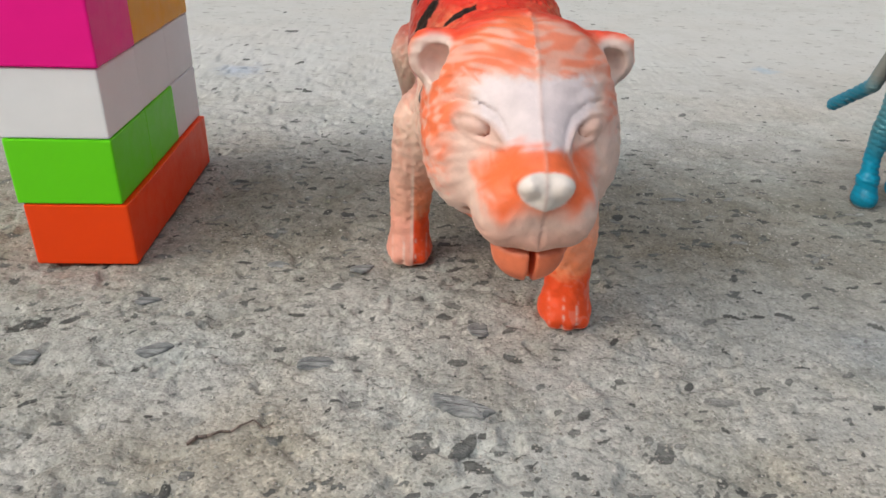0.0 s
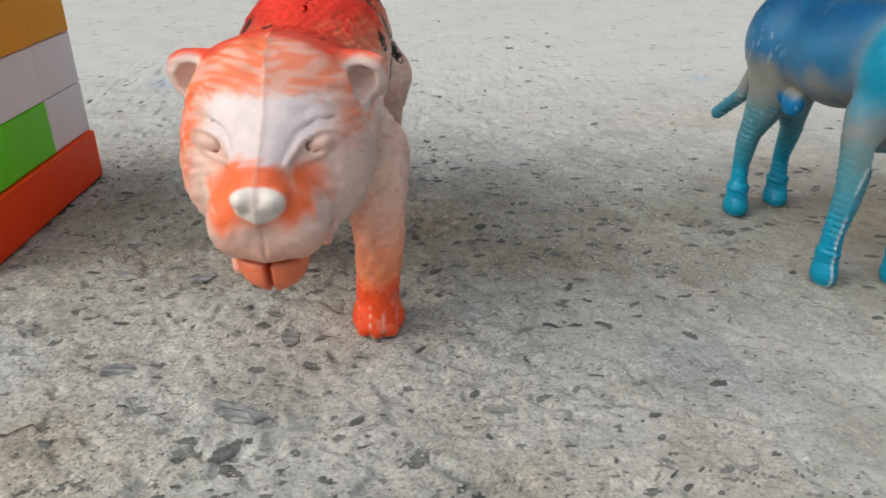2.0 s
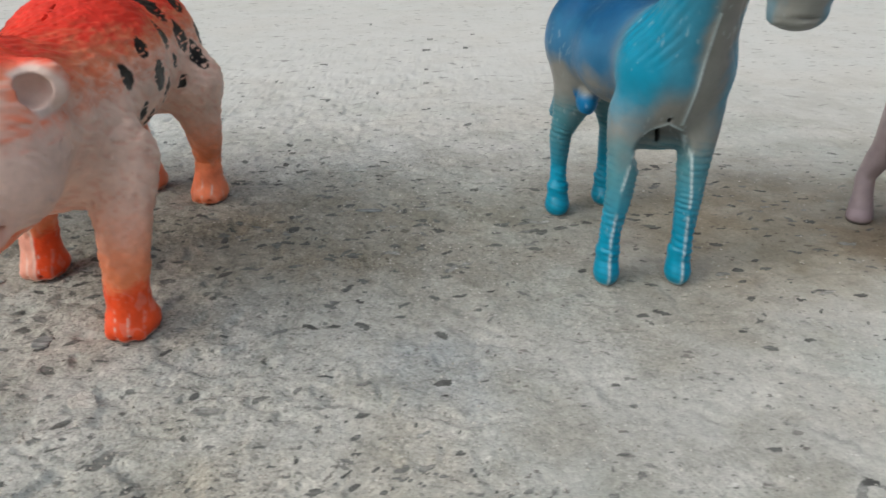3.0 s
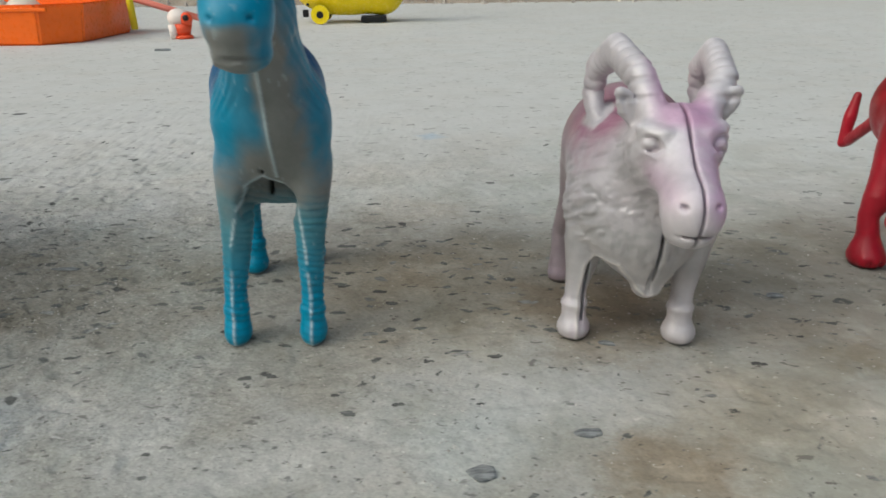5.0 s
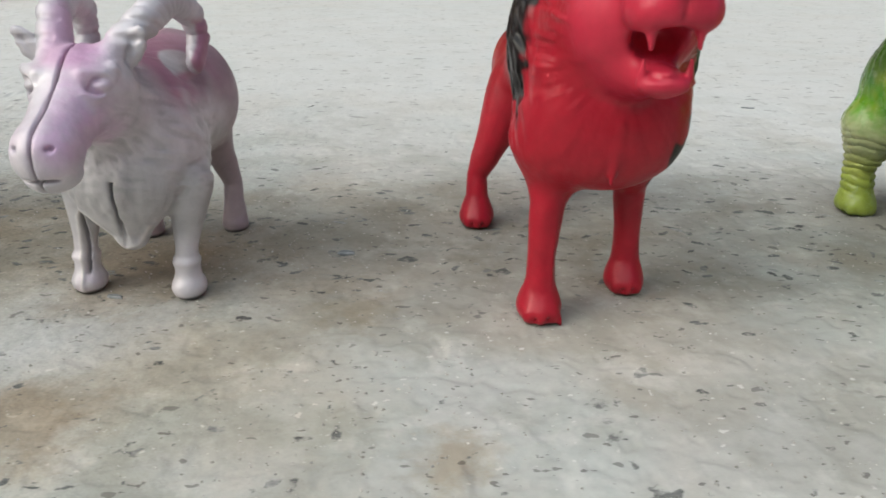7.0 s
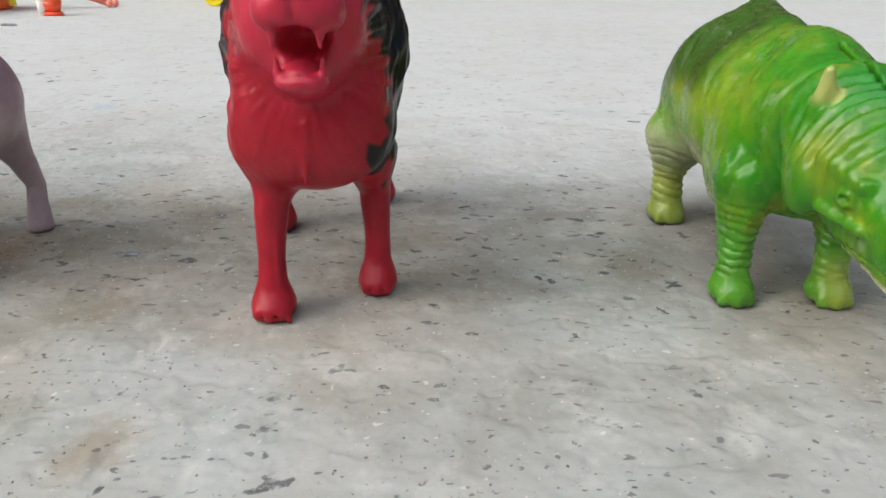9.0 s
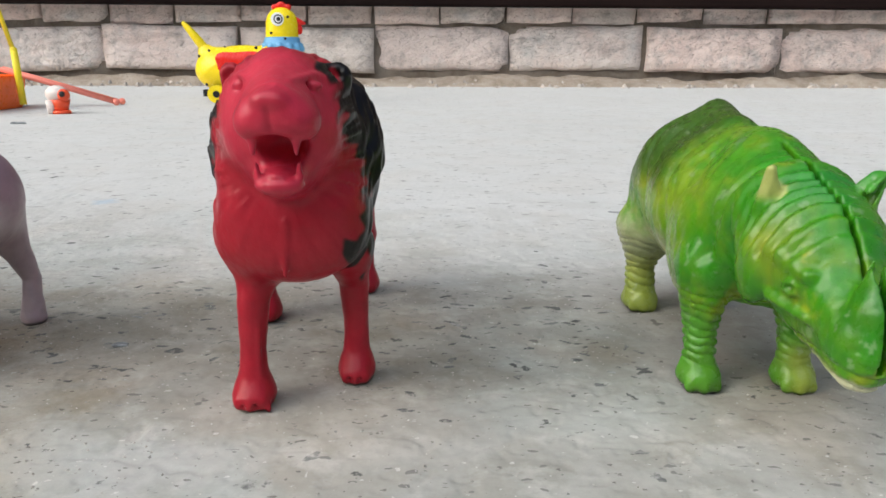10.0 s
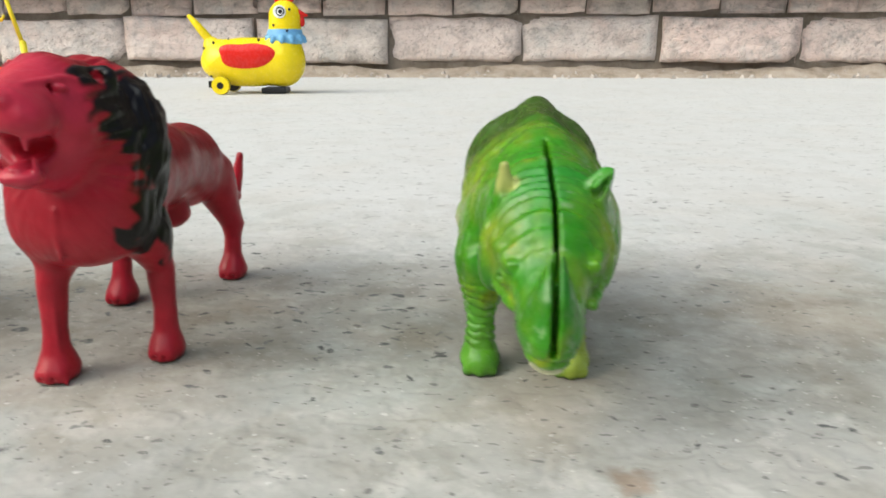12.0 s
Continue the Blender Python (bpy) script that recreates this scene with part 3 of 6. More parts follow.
def make_wall():
    bm = bmesh.new()
    box(bm, -6.0, 6.0, WALL_Y + 0.014, WALL_Y + 0.24, -0.02, 1.6)
    wall = part("wall_north", bm, dirt("mud_mortar", 0.36, (1.0, 0.90, 0.80)), None, "", False)
    tagged(wall, "low wall of dusty pinkish grey bricks with open joints", "wall", kind="structure")
    long = [brick_mesh(0.2375, 0.0775, 0.10, n) for n in range(8)]
    short = [brick_mesh(0.1135, 0.077, 0.10, n + 9) for n in range(10)]
    rnd = random.Random(4)
    for row in range(3):
        z = (0.0245, 0.1065, 0.186)[row]
        step, first = ((0.2405, 0.0603), (0.1163, 0.1215), (0.2405, -0.06))[row]
        for n in range(-6 if row != 1 else -12, 9 if row != 1 else 16):
            ob = new("brick", rnd.choice(long if row != 1 else short))
            ob.parent = wall
            ob.matrix_basis = pose(first + n * step + rnd.uniform(-0.002, 0.002), WALL_Y + rnd.uniform(-0.006, 0.008), z + rnd.uniform(-0.004, 0.004), rnd.uniform(-1.5, 1.5), rnd.uniform(-1.2, 1.2), rnd.uniform(-1.6, 1.6))
    # crumbling footing of mortar and earth under the lowest course
    xs = np.arange(-2.2, 2.8, 0.007)
    prof = ((-0.060, -0.004), (-0.044, 0.004), (-0.030, 0.010), (-0.016, 0.016), (0.000, 0.0165), (0.03, 0.012))
    verts, faces = [], []
    for a, x in enumerate(xs):
        for b, (y, z) in enumerate(prof):
            q = Vector((x * 14, b * 0.9, 3.3))
            verts.append((x, WALL_Y + y + 0.014 * noise.noise(q) + 0.008 * noise.noise(q * 3.1), max(-0.004, z * (0.85 + 0.6 * noise.noise(q * 0.6 + Vector((9, 0, 0))) + 0.35 * noise.noise(q * 2.3))) if b else z))
    m = len(prof)
    for a in range(len(xs) - 1):
        for b in range(m - 1):
            i = a * m + b
            faces.append((i, i + m, i + m + 1, i + 1))
    me = bpy.data.meshes.new("footing")
    me.from_pydata(verts, [], faces)
    ob = dress("footing", me, DIRT, wall)
    # crumbs of mortar and earth at its foot
    rnd, verts, faces = random.Random(9), [], []
    for n in range(1400):
        x, y, r = rnd.uniform(-1.4, 2.2), WALL_Y - 0.02 - 0.075 * rnd.random() ** 1.8, 0.0012 + 0.0055 * rnd.random() ** 4
        ring = [(x + r * rnd.uniform(0.6, 1.3) * math.cos(k * 1.2566), y + r * rnd.uniform(0.6, 1.3) * math.sin(k * 1.2566), -0.0002) for k in range(5)]
        i = len(verts)
        verts += ring + [(x + 0.4 * (px - x), y + 0.4 * (py - y), r * rnd.uniform(0.6, 1.1) + max(0.0, 0.16 * (y - WALL_Y + 0.055))) for px, py, pz in ring]
        faces += [(i + k, i + (k + 1) % 5, i + 5 + (k + 1) % 5, i + 5 + k) for k in range(5)] + [tuple(range(i + 5, i + 10))]
    me = bpy.data.meshes.new("mortar_crumbs")
    me.from_pydata(verts, [], faces)
    tagged(dress("mortar_crumbs", me, stone("crumbled_mortar", (0.28, 0.23, 0.19), (0.58, 0.53, 0.48), 60), smooth=False), "crumbs of pale mortar at the foot of a brick wall", "rubble", kind="stuff")
    # dark rail above the bricks
    bm = bmesh.new()
    box(bm, -3.0, 3.0, -0.035, 0.0, 0.0, 0.16, 0.004)
    rail = part("trim", bm, dark_wood(), None, "dark brown wooden rail along the brick wall", False)
    rail.matrix_basis = pose(0.35, WALL_Y - 0.006, 0.1325, 0, 0.22, 0)
    tagged(rail, category="trim", kind="structure")


make_wall()


# ---- unseen wall added behind the camera to block low light and brighten fronts ----
bm = bmesh.new()
box(bm, -4.0, 4.0, -0.70, -0.48, -0.02, 0.46, 0.01)
tagged(part("wall_south", bm, dirt("bounce_white", 1.3), None, "unseen white wall added to block and bounce light", False), category="wall", kind="structure")


# ---- tower of toy blocks ----
def make_blocks():
    mats = {
        "orange": plastic("orange_plastic", (0.95, 0.070, 0.006), 0.34, 0.03, 0.2),
        "green": plastic("green_plastic", (0.17, 0.76, 0.010), 0.34, 0.03, 0.2),
        "white": plastic("white_plastic", (0.90, 0.90, 0.92), 0.40, 0.03, 0.14),
        "pink": plastic("pink_plastic", (0.95, 0.012, 0.30), 0.40, 0.03, 0.14),
        "yellow": plastic("yellow_plastic", (0.88, 0.40, 0.008), 0.40, 0.03, 0.14),
    }
    w, h = 0.01625, 0.01085

    def block(colour, row, y0, long, dx=0.0, dy=0.0, turn=0.0):
        n = 2 * long
        t = thing("toy_block", -0.0156 + w / 2 + dx, 0.1308 + y0 * w + dy, row * h, f"{colour} plastic building block in a stacked toy wall", "toy block", "stacked toy blocks", turn)
        bm = bmesh.new()
        box(bm, -w / 2, w / 2, 0.00006, long * w - 0.00006, 0.0001, h - 0.00005, 0.00035, 2)
        part("body", bm, mats[colour], t, "", False)
        for a in range(2):
            for b in range(n):
                bm = bmesh.new()
                x, y = (a - 0.5) * w / 2, (b + 0.5) * w / 2
                cyl(bm, (x, y, h - 0.0002), (x, y, h + 0.0016), 0.0024, 0.0023, 14)
                part("stud", bm, mats[colour], t, "", False)

    block("orange", 0, 0, 3, 0.0006)
    block("green", 1, 0, 1, -0.0001)
    block("green", 1, 1, 1, -0.0002)
    block("white", 1, 2, 1, -0.0003)
    block("white", 2, 0, 1, -0.0002, 0.0)
    block("white", 2, 1, 1, -0.0003)
    block("white", 2, 2, 1, -0.0004)
    block("pink", 3, 0, 1, 0.0002, -0.0004)
    block("yellow", 3, 1, 1, -0.0001)
    block("yellow", 3, 2, 1, -0.0003)
    block("green", 4, 0, 1, 0.0001, -0.0003)
    block("green", 4, 1, 1, 0.0)
    block("green", 4, 2, 1, 0.0)


make_blocks()

# ---- toy animals: millimetres, y to the back, standing on z = 0 ----


def strokes(p, scale, stretch, seed):
    return grid_noise(p * np.array(stretch), scale, seed) - 0.5


def combed(p, along, length, width, seed, bend=1.2):
    """Moulded hair strokes that lie along a direction, in about -0.5..0.5."""
    a = np.array(along, float) / np.linalg.norm(along)
    q = p + bend * np.stack([strokes(p, 0.22, (1, 1, 1), seed + k) for k in (61, 62, 63)], 1)
    t = q @ a
    return grid_noise((q - t[:, None] * a) / width + (t / length)[:, None] * a, 1.0, seed) - 0.5


def mirrored(p):
    """Points folded to one side, with a shift so that the two sides differ."""
    return np.stack([np.abs(p[:, 0]) + 40.0 * (p[:, 0] < 0), p[:, 1], p[:, 2]], 1)


def near_line(x, z, line, wide):
    """How near points are, seen from the front, to a mould line."""
    best = np.full(len(x), 9.0)
    for (ax, az), (bx, bz) in zip(line, line[1:]):
        t = np.clip(((x - ax) * (bx - ax) + (z - az) * (bz - az)) / ((bx - ax) ** 2 + (bz - az) ** 2), 0, 1)
        best = np.minimum(best, np.hypot(x - ax - t * (bx - ax), z - az - t * (bz - az)))
    return np.exp(-((best / wide) ** 2))


def paw(c, x, y, r, toes=True, toe_y=-1.0):
    """A rounded paw whose front edge is at y."""
    c.lump((x, y + r * 1.05, 1.7), (r, r * 1.12, 2.3), k=1.5)
    c.limb((x, y + r * 1.4, 1.5), r * 0.85, (x, y + r * 1.3, 3.0), r * 0.78, k=1.5)
    if toes:
        for n in (-1, 0, 1):
            c.lump((x + n * r * 0.52, y + 0.9 + abs(n) * 0.5, 1.3), (r * 0.30, 1.2, 1.3), k=0.5)
        for n in (-0.5, 0.5):
            c.limb((x + n * r * 0.52, y - 0.2, 0.8), 0.26, (x + n * r * 0.45, y + r * 0.9, 3.6), 0.22, k=0.4, take=True)


def leopard():
    c = Clay((-17.5, -54, -0.6), (17.5, 44, 50), 0.27)
    # trunk
    c.limb((-0.3, -22, 31.5), 10.8, (-0.6, 2, 35), 11.6, 4)
    c.limb((-0.6, 2, 35), 11.6, (-0.8, 26, 34), 11.0, 4)
    c.lump((-1.3, 24, 34), (10.7, 12, 13.0), k=4)
    c.limb((-0.4, -26, 34), 11, (-0.2, -33, 36), 10, 4)
    c.lump((0, -16, 27), (11.8, 11, 9.5), k=4)
    # legs
    for x, y, knee, top, r in ((10.6, -29, (10.9, -22.6, 14), (9.6, -15, 25), 3.9), (-12.7, -9.5, (-12.4, -4.6, 14), (-9.6, -8, 25), 3.8)):
        c.trail([(x, y + 4.0, 3), (x, y + 5, 8), knee, top], [3.3, 3.3, 3.8, 5.8], 2.5)
        paw(c, x, y, r)
    for x, y, s in ((7.2, 24.4, 1), (-9.0, 31.8, -1)):
        c.trail([(x, y + 4.5, 2.5), (x + 0.4 * s, y + 5.6, 9), (x + 1.5 * s, y + 2.5, 17), (x + 0.8 * s, y + 0.5, 27)], [3.2, 2.8, 3.8, 6.8], 2.5)
        paw(c, x, y, 3.9)
    # tail held low against the left haunch
    c.trail([(-6, 37, 36), (-10, 41, 28), (-12.5, 38, 18), (-13, 32, 12)], [2.4, 2.0, 1.8, 1.5], 1.2)
    # head: flat crown, tapering cheeks
    c.lump((0, -32.5, 33.8), (11.4, 9.0, 9.2), k=3)
    c.lump((0, -37.0, 32.0), (10.6, 7.8, 8.0), k=3)
    c.lump((0, -33.5, 39.4), (9.8, 6.4, 4.4), k=2.5)
    c.lump((5.4, -37.2, 28.6), (4.6, 5.4, 4.6), k=4, both=True)
    # muzzle
    c.limb((0.3, -41.0, 31.2), 5.6, (0.5, -46.2, 29.8), 4.4, 2.5)
    c.limb((0.4, -48.2, 32.2), 2.4, (0, -40.0, 36.2), 3.6, 2.5)
    c.lump((3.5, -45.6, 27.6), (3.7, 4.8, 4.3), (0, 10, 0), k=2.2)
    c.lump((-2.7, -45.6, 27.6), (3.7, 4.8, 4.3), (0, -10, 0), k=2.2)
    c.lump((0.4, -47.6, 25.6), (2.6, 2.6, 2.0), k=1.2)
    # open lower jaw
    c.limb((0.3, -45.0, 21.8), 2.6, (0, -36, 25.8), 6.2, 2.5)
    c.lump((0.3, -45.2, 22.0), (3.9, 3.0, 2.9), k=2)
    c.lump((0.4, -49.4, 23.6), (5.2, 3.2, 0.3), k=0.5, take=True)
    c.limb((5.4, -46.4, 24.3), 0.5, (7.2, -40.4, 26.4), 0.6, k=0.8, take=True)
    c.limb((-4.6, -46.4, 24.3), 0.5, (-6.6, -40.4, 26.4), 0.6, k=0.8, take=True)
    c.limb((7.2, -40.6, 26.0), 0.9, (6.2, -43.6, 24.2), 0.8, k=0.8)
    # nose
    c.lump((-0.9, -49.9, 31.9), (1.6, 1.8, 1.3), (0, 12, 0), k=0.6)
    c.lump((2.0, -49.9, 31.9), (1.6, 1.8, 1.3), (0, -12, 0), k=0.6)
    c.lump((0.55, -50.1, 30.6), (1.0, 1.3, 1.5), k=0.7)
    c.limb((0.5, -50.9, 29.0), 0.25, (0.5, -50.0, 25.0), 0.25, k=0.5, take=True)
    # eyes: almond eyeballs under heavy slanting lids
    for s in (-1, 1):
        eye = c.front([(s * 5.9, 35.4)])[0]
        upper = c.front([(s * u, v) for u, v in ((3.1, 34.6), (4.3, 36.1), (5.9, 36.7), (7.5, 36.7), (8.5, 36.0))])
        lower = c.front([(s * u, v) for u, v in ((3.2, 34.3), (4.8, 34.0), (6.6, 34.5), (8.3, 35.8))])
        crease = c.front([(s * u, v) for u, v in ((2.7, 35.2), (3.9, 37.1), (5.8, 37.9), (7.8, 37.8), (9.3, 36.8))])
        c.lump((eye[0], eye[1] + 0.2, eye[2]), (2.2, 0.45, 1.0), (0, -12 * s, 18 * s), k=0.6, take=True)
        c.lump((eye[0], eye[1] + 1.05, eye[2]), (1.85, 1.4, 1.0), (0, -12 * s, 18 * s), k=0.2)
        c.trail(upper, [0.24, 0.34, 0.38, 0.34, 0.22], 0.3)
        c.trail(lower, [0.20, 0.26, 0.26, 0.2], 0.35)
        c.trail(crease, [0.05, 0.14, 0.16, 0.14, 0.05], 0.3, take=True)
    # cupped ears at the corners of the crown
    c.limb((6.0, -31.6, 41.4), 2.0, (10.6, -32.0, 41.6), 1.3, k=2.0, both=True)
    c.lump((10.0, -31.6, 40.3), (3.4, 2.2, 3.1), (0, -30, 0), k=1.0, both=True)
    c.limb((9.0, -32.0, 42.2), 1.0, (12.0, -32.2, 42.2), 0.8, k=0.8, both=True)
    c.lump((9.8, -34.2, 40.1), (2.3, 2.4, 2.1), (0, -30, -10), k=0.4, take=True, both=True)
    # mould seam and the split jaw
    c.slab((-0.05, -60, 15), (0.65, -45.2, 23.9), 0.2, lean=0.0)
    c.slab((-0.22, -29, 44.2), (0.22, 40, 60), 0.2)

    def relief(p):
        x, y, z = p.T
        flank = combed(mirrored(p), (0, 1, -0.45), 3.4, 0.62, 11) + 0.5 * combed(mirrored(p), (0, 1, -0.3), 2.0, 0.34, 12)
        face = np.exp(-(((y + 46) / 5.5) ** 2) - (x / 7) ** 2)
        seam = 0.16 * np.exp(-(((x - 0.4 * (y < -40)) / 0.22) ** 2)) * (z > 24)
        paws = np.maximum(0, 1 - z / 8)
        ears = np.exp(-(((np.abs(x) - 10.0) / 2.6) ** 2) - ((z - 40.2) / 2.8) ** 2 - ((y + 33) / 3) ** 2)
        # short combed strokes on the crown and cheeks
        head = smooth_step(-28, -32, y)
        crown = combed(mirrored(p), (0.8, 0.5, -0.1), 2.2, 0.60, 31)
        cheek = combed(mirrored(p), (0.5, 0.7, -0.45), 1.8, 0.55, 32)
        up = smooth_step(35, 38, z)
        fur = crown * up + cheek * (1 - up)
        lids = np.exp(-(((np.abs(x) - 5.9) / 3.4) ** 2) - ((z - 36) / 2.6) ** 2) * (y < -36)
        body = 0.40 * flank * (1 - head) + 0.42 * fur * head * (1 - 0.93 * face) * (1 - lids)
        return body * (1 - paws) * (1 - ears) + seam

    c.emboss(relief)
    spots = ((12, -9, 36, 1.9), (12, -4, 29, 1.3), (12, -7, 27, 1.7), (12, -2, 39, 1.5), (12, 1, 34, 2.2), (12, 0, 27, 1.5), (12, -5, 22, 1.8), (12, 6, 30, 2.1), (12, 5, 25, 1.6), (12, 9, 39, 2.0),
             (12, 12, 34, 1.3), (12, 15, 43, 2.4), (12, 18, 37, 2.4), (12, 22, 33, 2.4), (12, 17, 29, 1.2), (12, 24, 43, 2.3), (12, 28, 36, 2.0), (12, 3, 20, 1.4), (12, -11, 17.5, 1.0))

    def paint(p, n):
        x, y, z = p.T
        w1, w2 = cloud(p, 0.35, 1), cloud(p * np.array((1, 0.5, 1.6)), 0.9, 2)
        rgb = np.tile(np.array((0.82, 0.57, 0.46)), (len(p), 1))
        rgb = blend(rgb, 0.22 * smooth_step(0.35, 0.8, w1), (0.80, 0.42, 0.31))
        body = smooth_step(-31, -24, y)
        # legs fade to orange
        rgb = blend(rgb, 0.90 * smooth_step(23, 9, z + 2.5 * (w2 - 0.5)) * smooth_step(-34, -31, y), (0.93, 0.25, 0.09))
        rgb = blend(rgb, 0.95 * smooth_step(9.6, 7.4, z + 2 * (w2 - 0.5)) * smooth_step(-36, -31, y) * smooth_step(10, 2, y), (0.92, 0.085, 0.015))
        rgb = blend(rgb, 0.55 * smooth_step(8.5, 6.5, z) * smooth_step(2, 10, y), (0.95, 0.24, 0.12))
        # the far front leg is split by its mould line: bare plastic outside, orange inside
        bare_leg = smooth_step(-12.0, -12.6, x) * smooth_step(-14, -11, y) * smooth_step(4, 0, y) * smooth_step(26, 22, z)
        rgb = blend(rgb, 0.75 * bare_leg, (0.80, 0.48, 0.38))
        rgb = blend(rgb, 0.8 * np.exp(-(((x + 12.3) / 0.22) ** 2)) * smooth_step(-1, -3, y) * smooth_step(-12, -9, y) * smooth_step(24, 20, z), (0.86, 0.72, 0.64))
        # back sprayed red over orange
        rgb = blend(rgb, 0.9 * smooth_step(33, 40, z + 6 * (w2 - 0.5)) * body, (0.80, 0.20, 0.08))
        rgb = blend(rgb, 0.95 * smooth_step(38.5, 44, z + 5 * (w2 - 0.5)) * smooth_step(-35, -31, y), (0.76, 0.030, 0.018))
        rgb = blend(rgb, 0.9 * smooth_step(-4, -12, x + 3 * (w1 - 0.5)) * smooth_step(26, 34, z) * smooth_step(-16, -6, y), (0.42, 0.018, 0.016))
        # head
        head = 1 - smooth_step(-31, -27, y)
        rgb = blend(rgb, 0.9 * smooth_step(-30, -33, y) * smooth_step(22, 24, z), (0.78, 0.56, 0.48))
        streak = smooth_step(-0.22, 0.16, combed(mirrored(p), (0.8, 0.5, -0.1), 2.6, 0.62, 31))
        ax = np.abs(x)
        # orange brushed over the crown and down the temples, a white patch left bare over the brows
        bare = smooth_step(1.15, 0.85, np.hypot((x - 0.3) / 6.6, (z - 37.0 - 0.22 * ax) / 3.4) + 0.25 * (w2 - 0.5)) * smooth_step(33.8, 35.2, z)
        temple = np.where(x < 0, smooth_step(26.5, 32.0, z + 5 * (w2 - 0.5)) * smooth_step(6.6, 9.0, ax + 2 * (w1 - 0.5)), smooth_step(33.5, 37.5, z + 3 * (w2 - 0.5)) * smooth_step(7.4, 9.2, ax))
        cap = np.clip(np.maximum(smooth_step(37.5, 40.5, z - 0.10 * ax + 3 * (w2 - 0.5)), temple), 0, 1) * (1 - bare) * smooth_step(-43.5, -40.5, y)
        rgb = blend(rgb, cap * head * (0.42 + 0.5 * streak) * np.where(x < 0, 1.0, 0.82), (0.90, 0.17, 0.05))
        rgb = blend(rgb, 0.85 * smooth_step(42.2, 43.9, z + 1.2 * (w2 - 0.5)) * head * smooth_step(-36.5, -34, y), (0.80, 0.050, 0.025))
        rgb = blend(rgb, 0.9 * bare * smooth_step(-35, -38, y), (0.80, 0.70, 0.72))
        # orange sprayed over the bridge of the nose and one side of the muzzle
        bridge = smooth_step(1.1, 0.7, np.hypot((x - 0.2) / 6.9, (z - 31.0) / 4.7) + 0.5 * (w1 - 0.5)) * smooth_step(-39.5, -42.5, y)
        fade = smooth_step(27.2, 31.0, z + np.where(x < 0.4, 2.2, 0.4) * smooth_step(1.5, 4.5, np.abs(x - 0.4)) + 1.5 * (w1 - 0.5))
        rgb = blend(rgb, 0.93 * bridge * fade, (0.93, 0.15, 0.03))
        rgb = blend(rgb, 0.45 * smooth_step(28.5, 25, z) * smooth_step(-41, -44, y), (0.84, 0.34, 0.22))
        nose = smooth_step(1.0, 0.86, np.hypot((x - 0.55) / 3.2, np.hypot((z - 31.5 - 0.10 * np.abs(x - 0.55)) / 2.1, (y + 51) / 3.2)))
        rgb = blend(rgb, nose, (0.80, 0.72, 0.67))
        rgb = blend(rgb, 0.9 * smooth_step(24.0, 23.0, z - 0.12 * (y + 47)) * smooth_step(-35, -38, y), (0.88, 0.20, 0.08))
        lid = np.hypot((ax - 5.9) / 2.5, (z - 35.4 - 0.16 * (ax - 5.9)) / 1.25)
        # crease shade round the eyelids, painted in as a reddish ring
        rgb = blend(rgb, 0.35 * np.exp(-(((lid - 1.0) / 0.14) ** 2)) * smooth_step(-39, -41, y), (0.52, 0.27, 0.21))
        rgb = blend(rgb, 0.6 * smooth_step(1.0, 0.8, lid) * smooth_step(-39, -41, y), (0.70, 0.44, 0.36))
        ear = smooth_step(1.25, 0.95, np.hypot((ax - 10.0) / 3.0, (z - 40.0) / 2.9)) * smooth_step(-31.0, -32.0, y) * smooth_step(-36.2, -35.0, y)
        rgb = blend(rgb, 0.95 * ear, (0.74, 0.58, 0.52))
        seam = np.exp(-(((x - 0.4) / 0.2) ** 2)) * smooth_step(-34, -37, y) * (z > 25)
        rgb = blend(rgb, 0.4 * seam, (0.62, 0.38, 0.32))
        # hair ridges rubbed pale, furrows holding the spray
        ridge = combed(mirrored(p), (0, 1, -0.45), 3.4, 0.62, 11)
        side = smooth_step(-30, -26, y) * smooth_step(14, 22, z) * smooth_step(42, 37, z)
        rgb = blend(rgb, 0.30 * smooth_step(0.06, 0.26, ridge) * side, (0.86, 0.62, 0.52))
        rgb = blend(rgb, 0.22 * smooth_step(-0.06, -0.26, ridge) * side, (0.66, 0.16, 0.08))
        # black spots on the flank, half worn off
        for sx, sy, sz, r in spots:
            d = np.hypot((y - sy) / (0.95 * r), (z - sz) / (1.15 * r)) + 0.5 * (grid_noise(p, 0.9, 7) - 0.5)
            rgb = blend(rgb, smooth_step(1.05, 0.93, d) * (x > 4) * smooth_step(0.24, 0.30, grid_noise(p * np.array((1, 0.6, 2.2)), 1.1, 9)), (0.010, 0.008, 0.008))
        for sy, sz, r in ((-28, 34, 1.5), (-28.5, 27, 1.6), (-14, 42, 1.4), (-5, 40, 2.2), (4, 44, 2.2), (10, 38, 2.5), (18, 42, 2.4), (-20, 46.5, 1.0)):
            d = np.hypot((y - sy) / (0.8 * r), (z - sz) / (1.5 * r)) + 0.6 * (grid_noise(p, 0.8, 8) - 0.5)
            rgb = blend(rgb, smooth_step(1.05, 0.9, d) * (x < -4), (0.012, 0.008, 0.008))
        d = np.hypot(x + 8.2, np.hypot((y + 39.5) * 0.6, z - 33.7))
        rgb = blend(rgb, smooth_step(0.65, 0.45, d), (0.02, 0.015, 0.015))
        # paint rubbed off along the grooves and the soles of the paws
        fleck = smooth_step(0.30, 0.55, grid_noise(p, 1.6, 15))
        line = np.zeros(len(p))
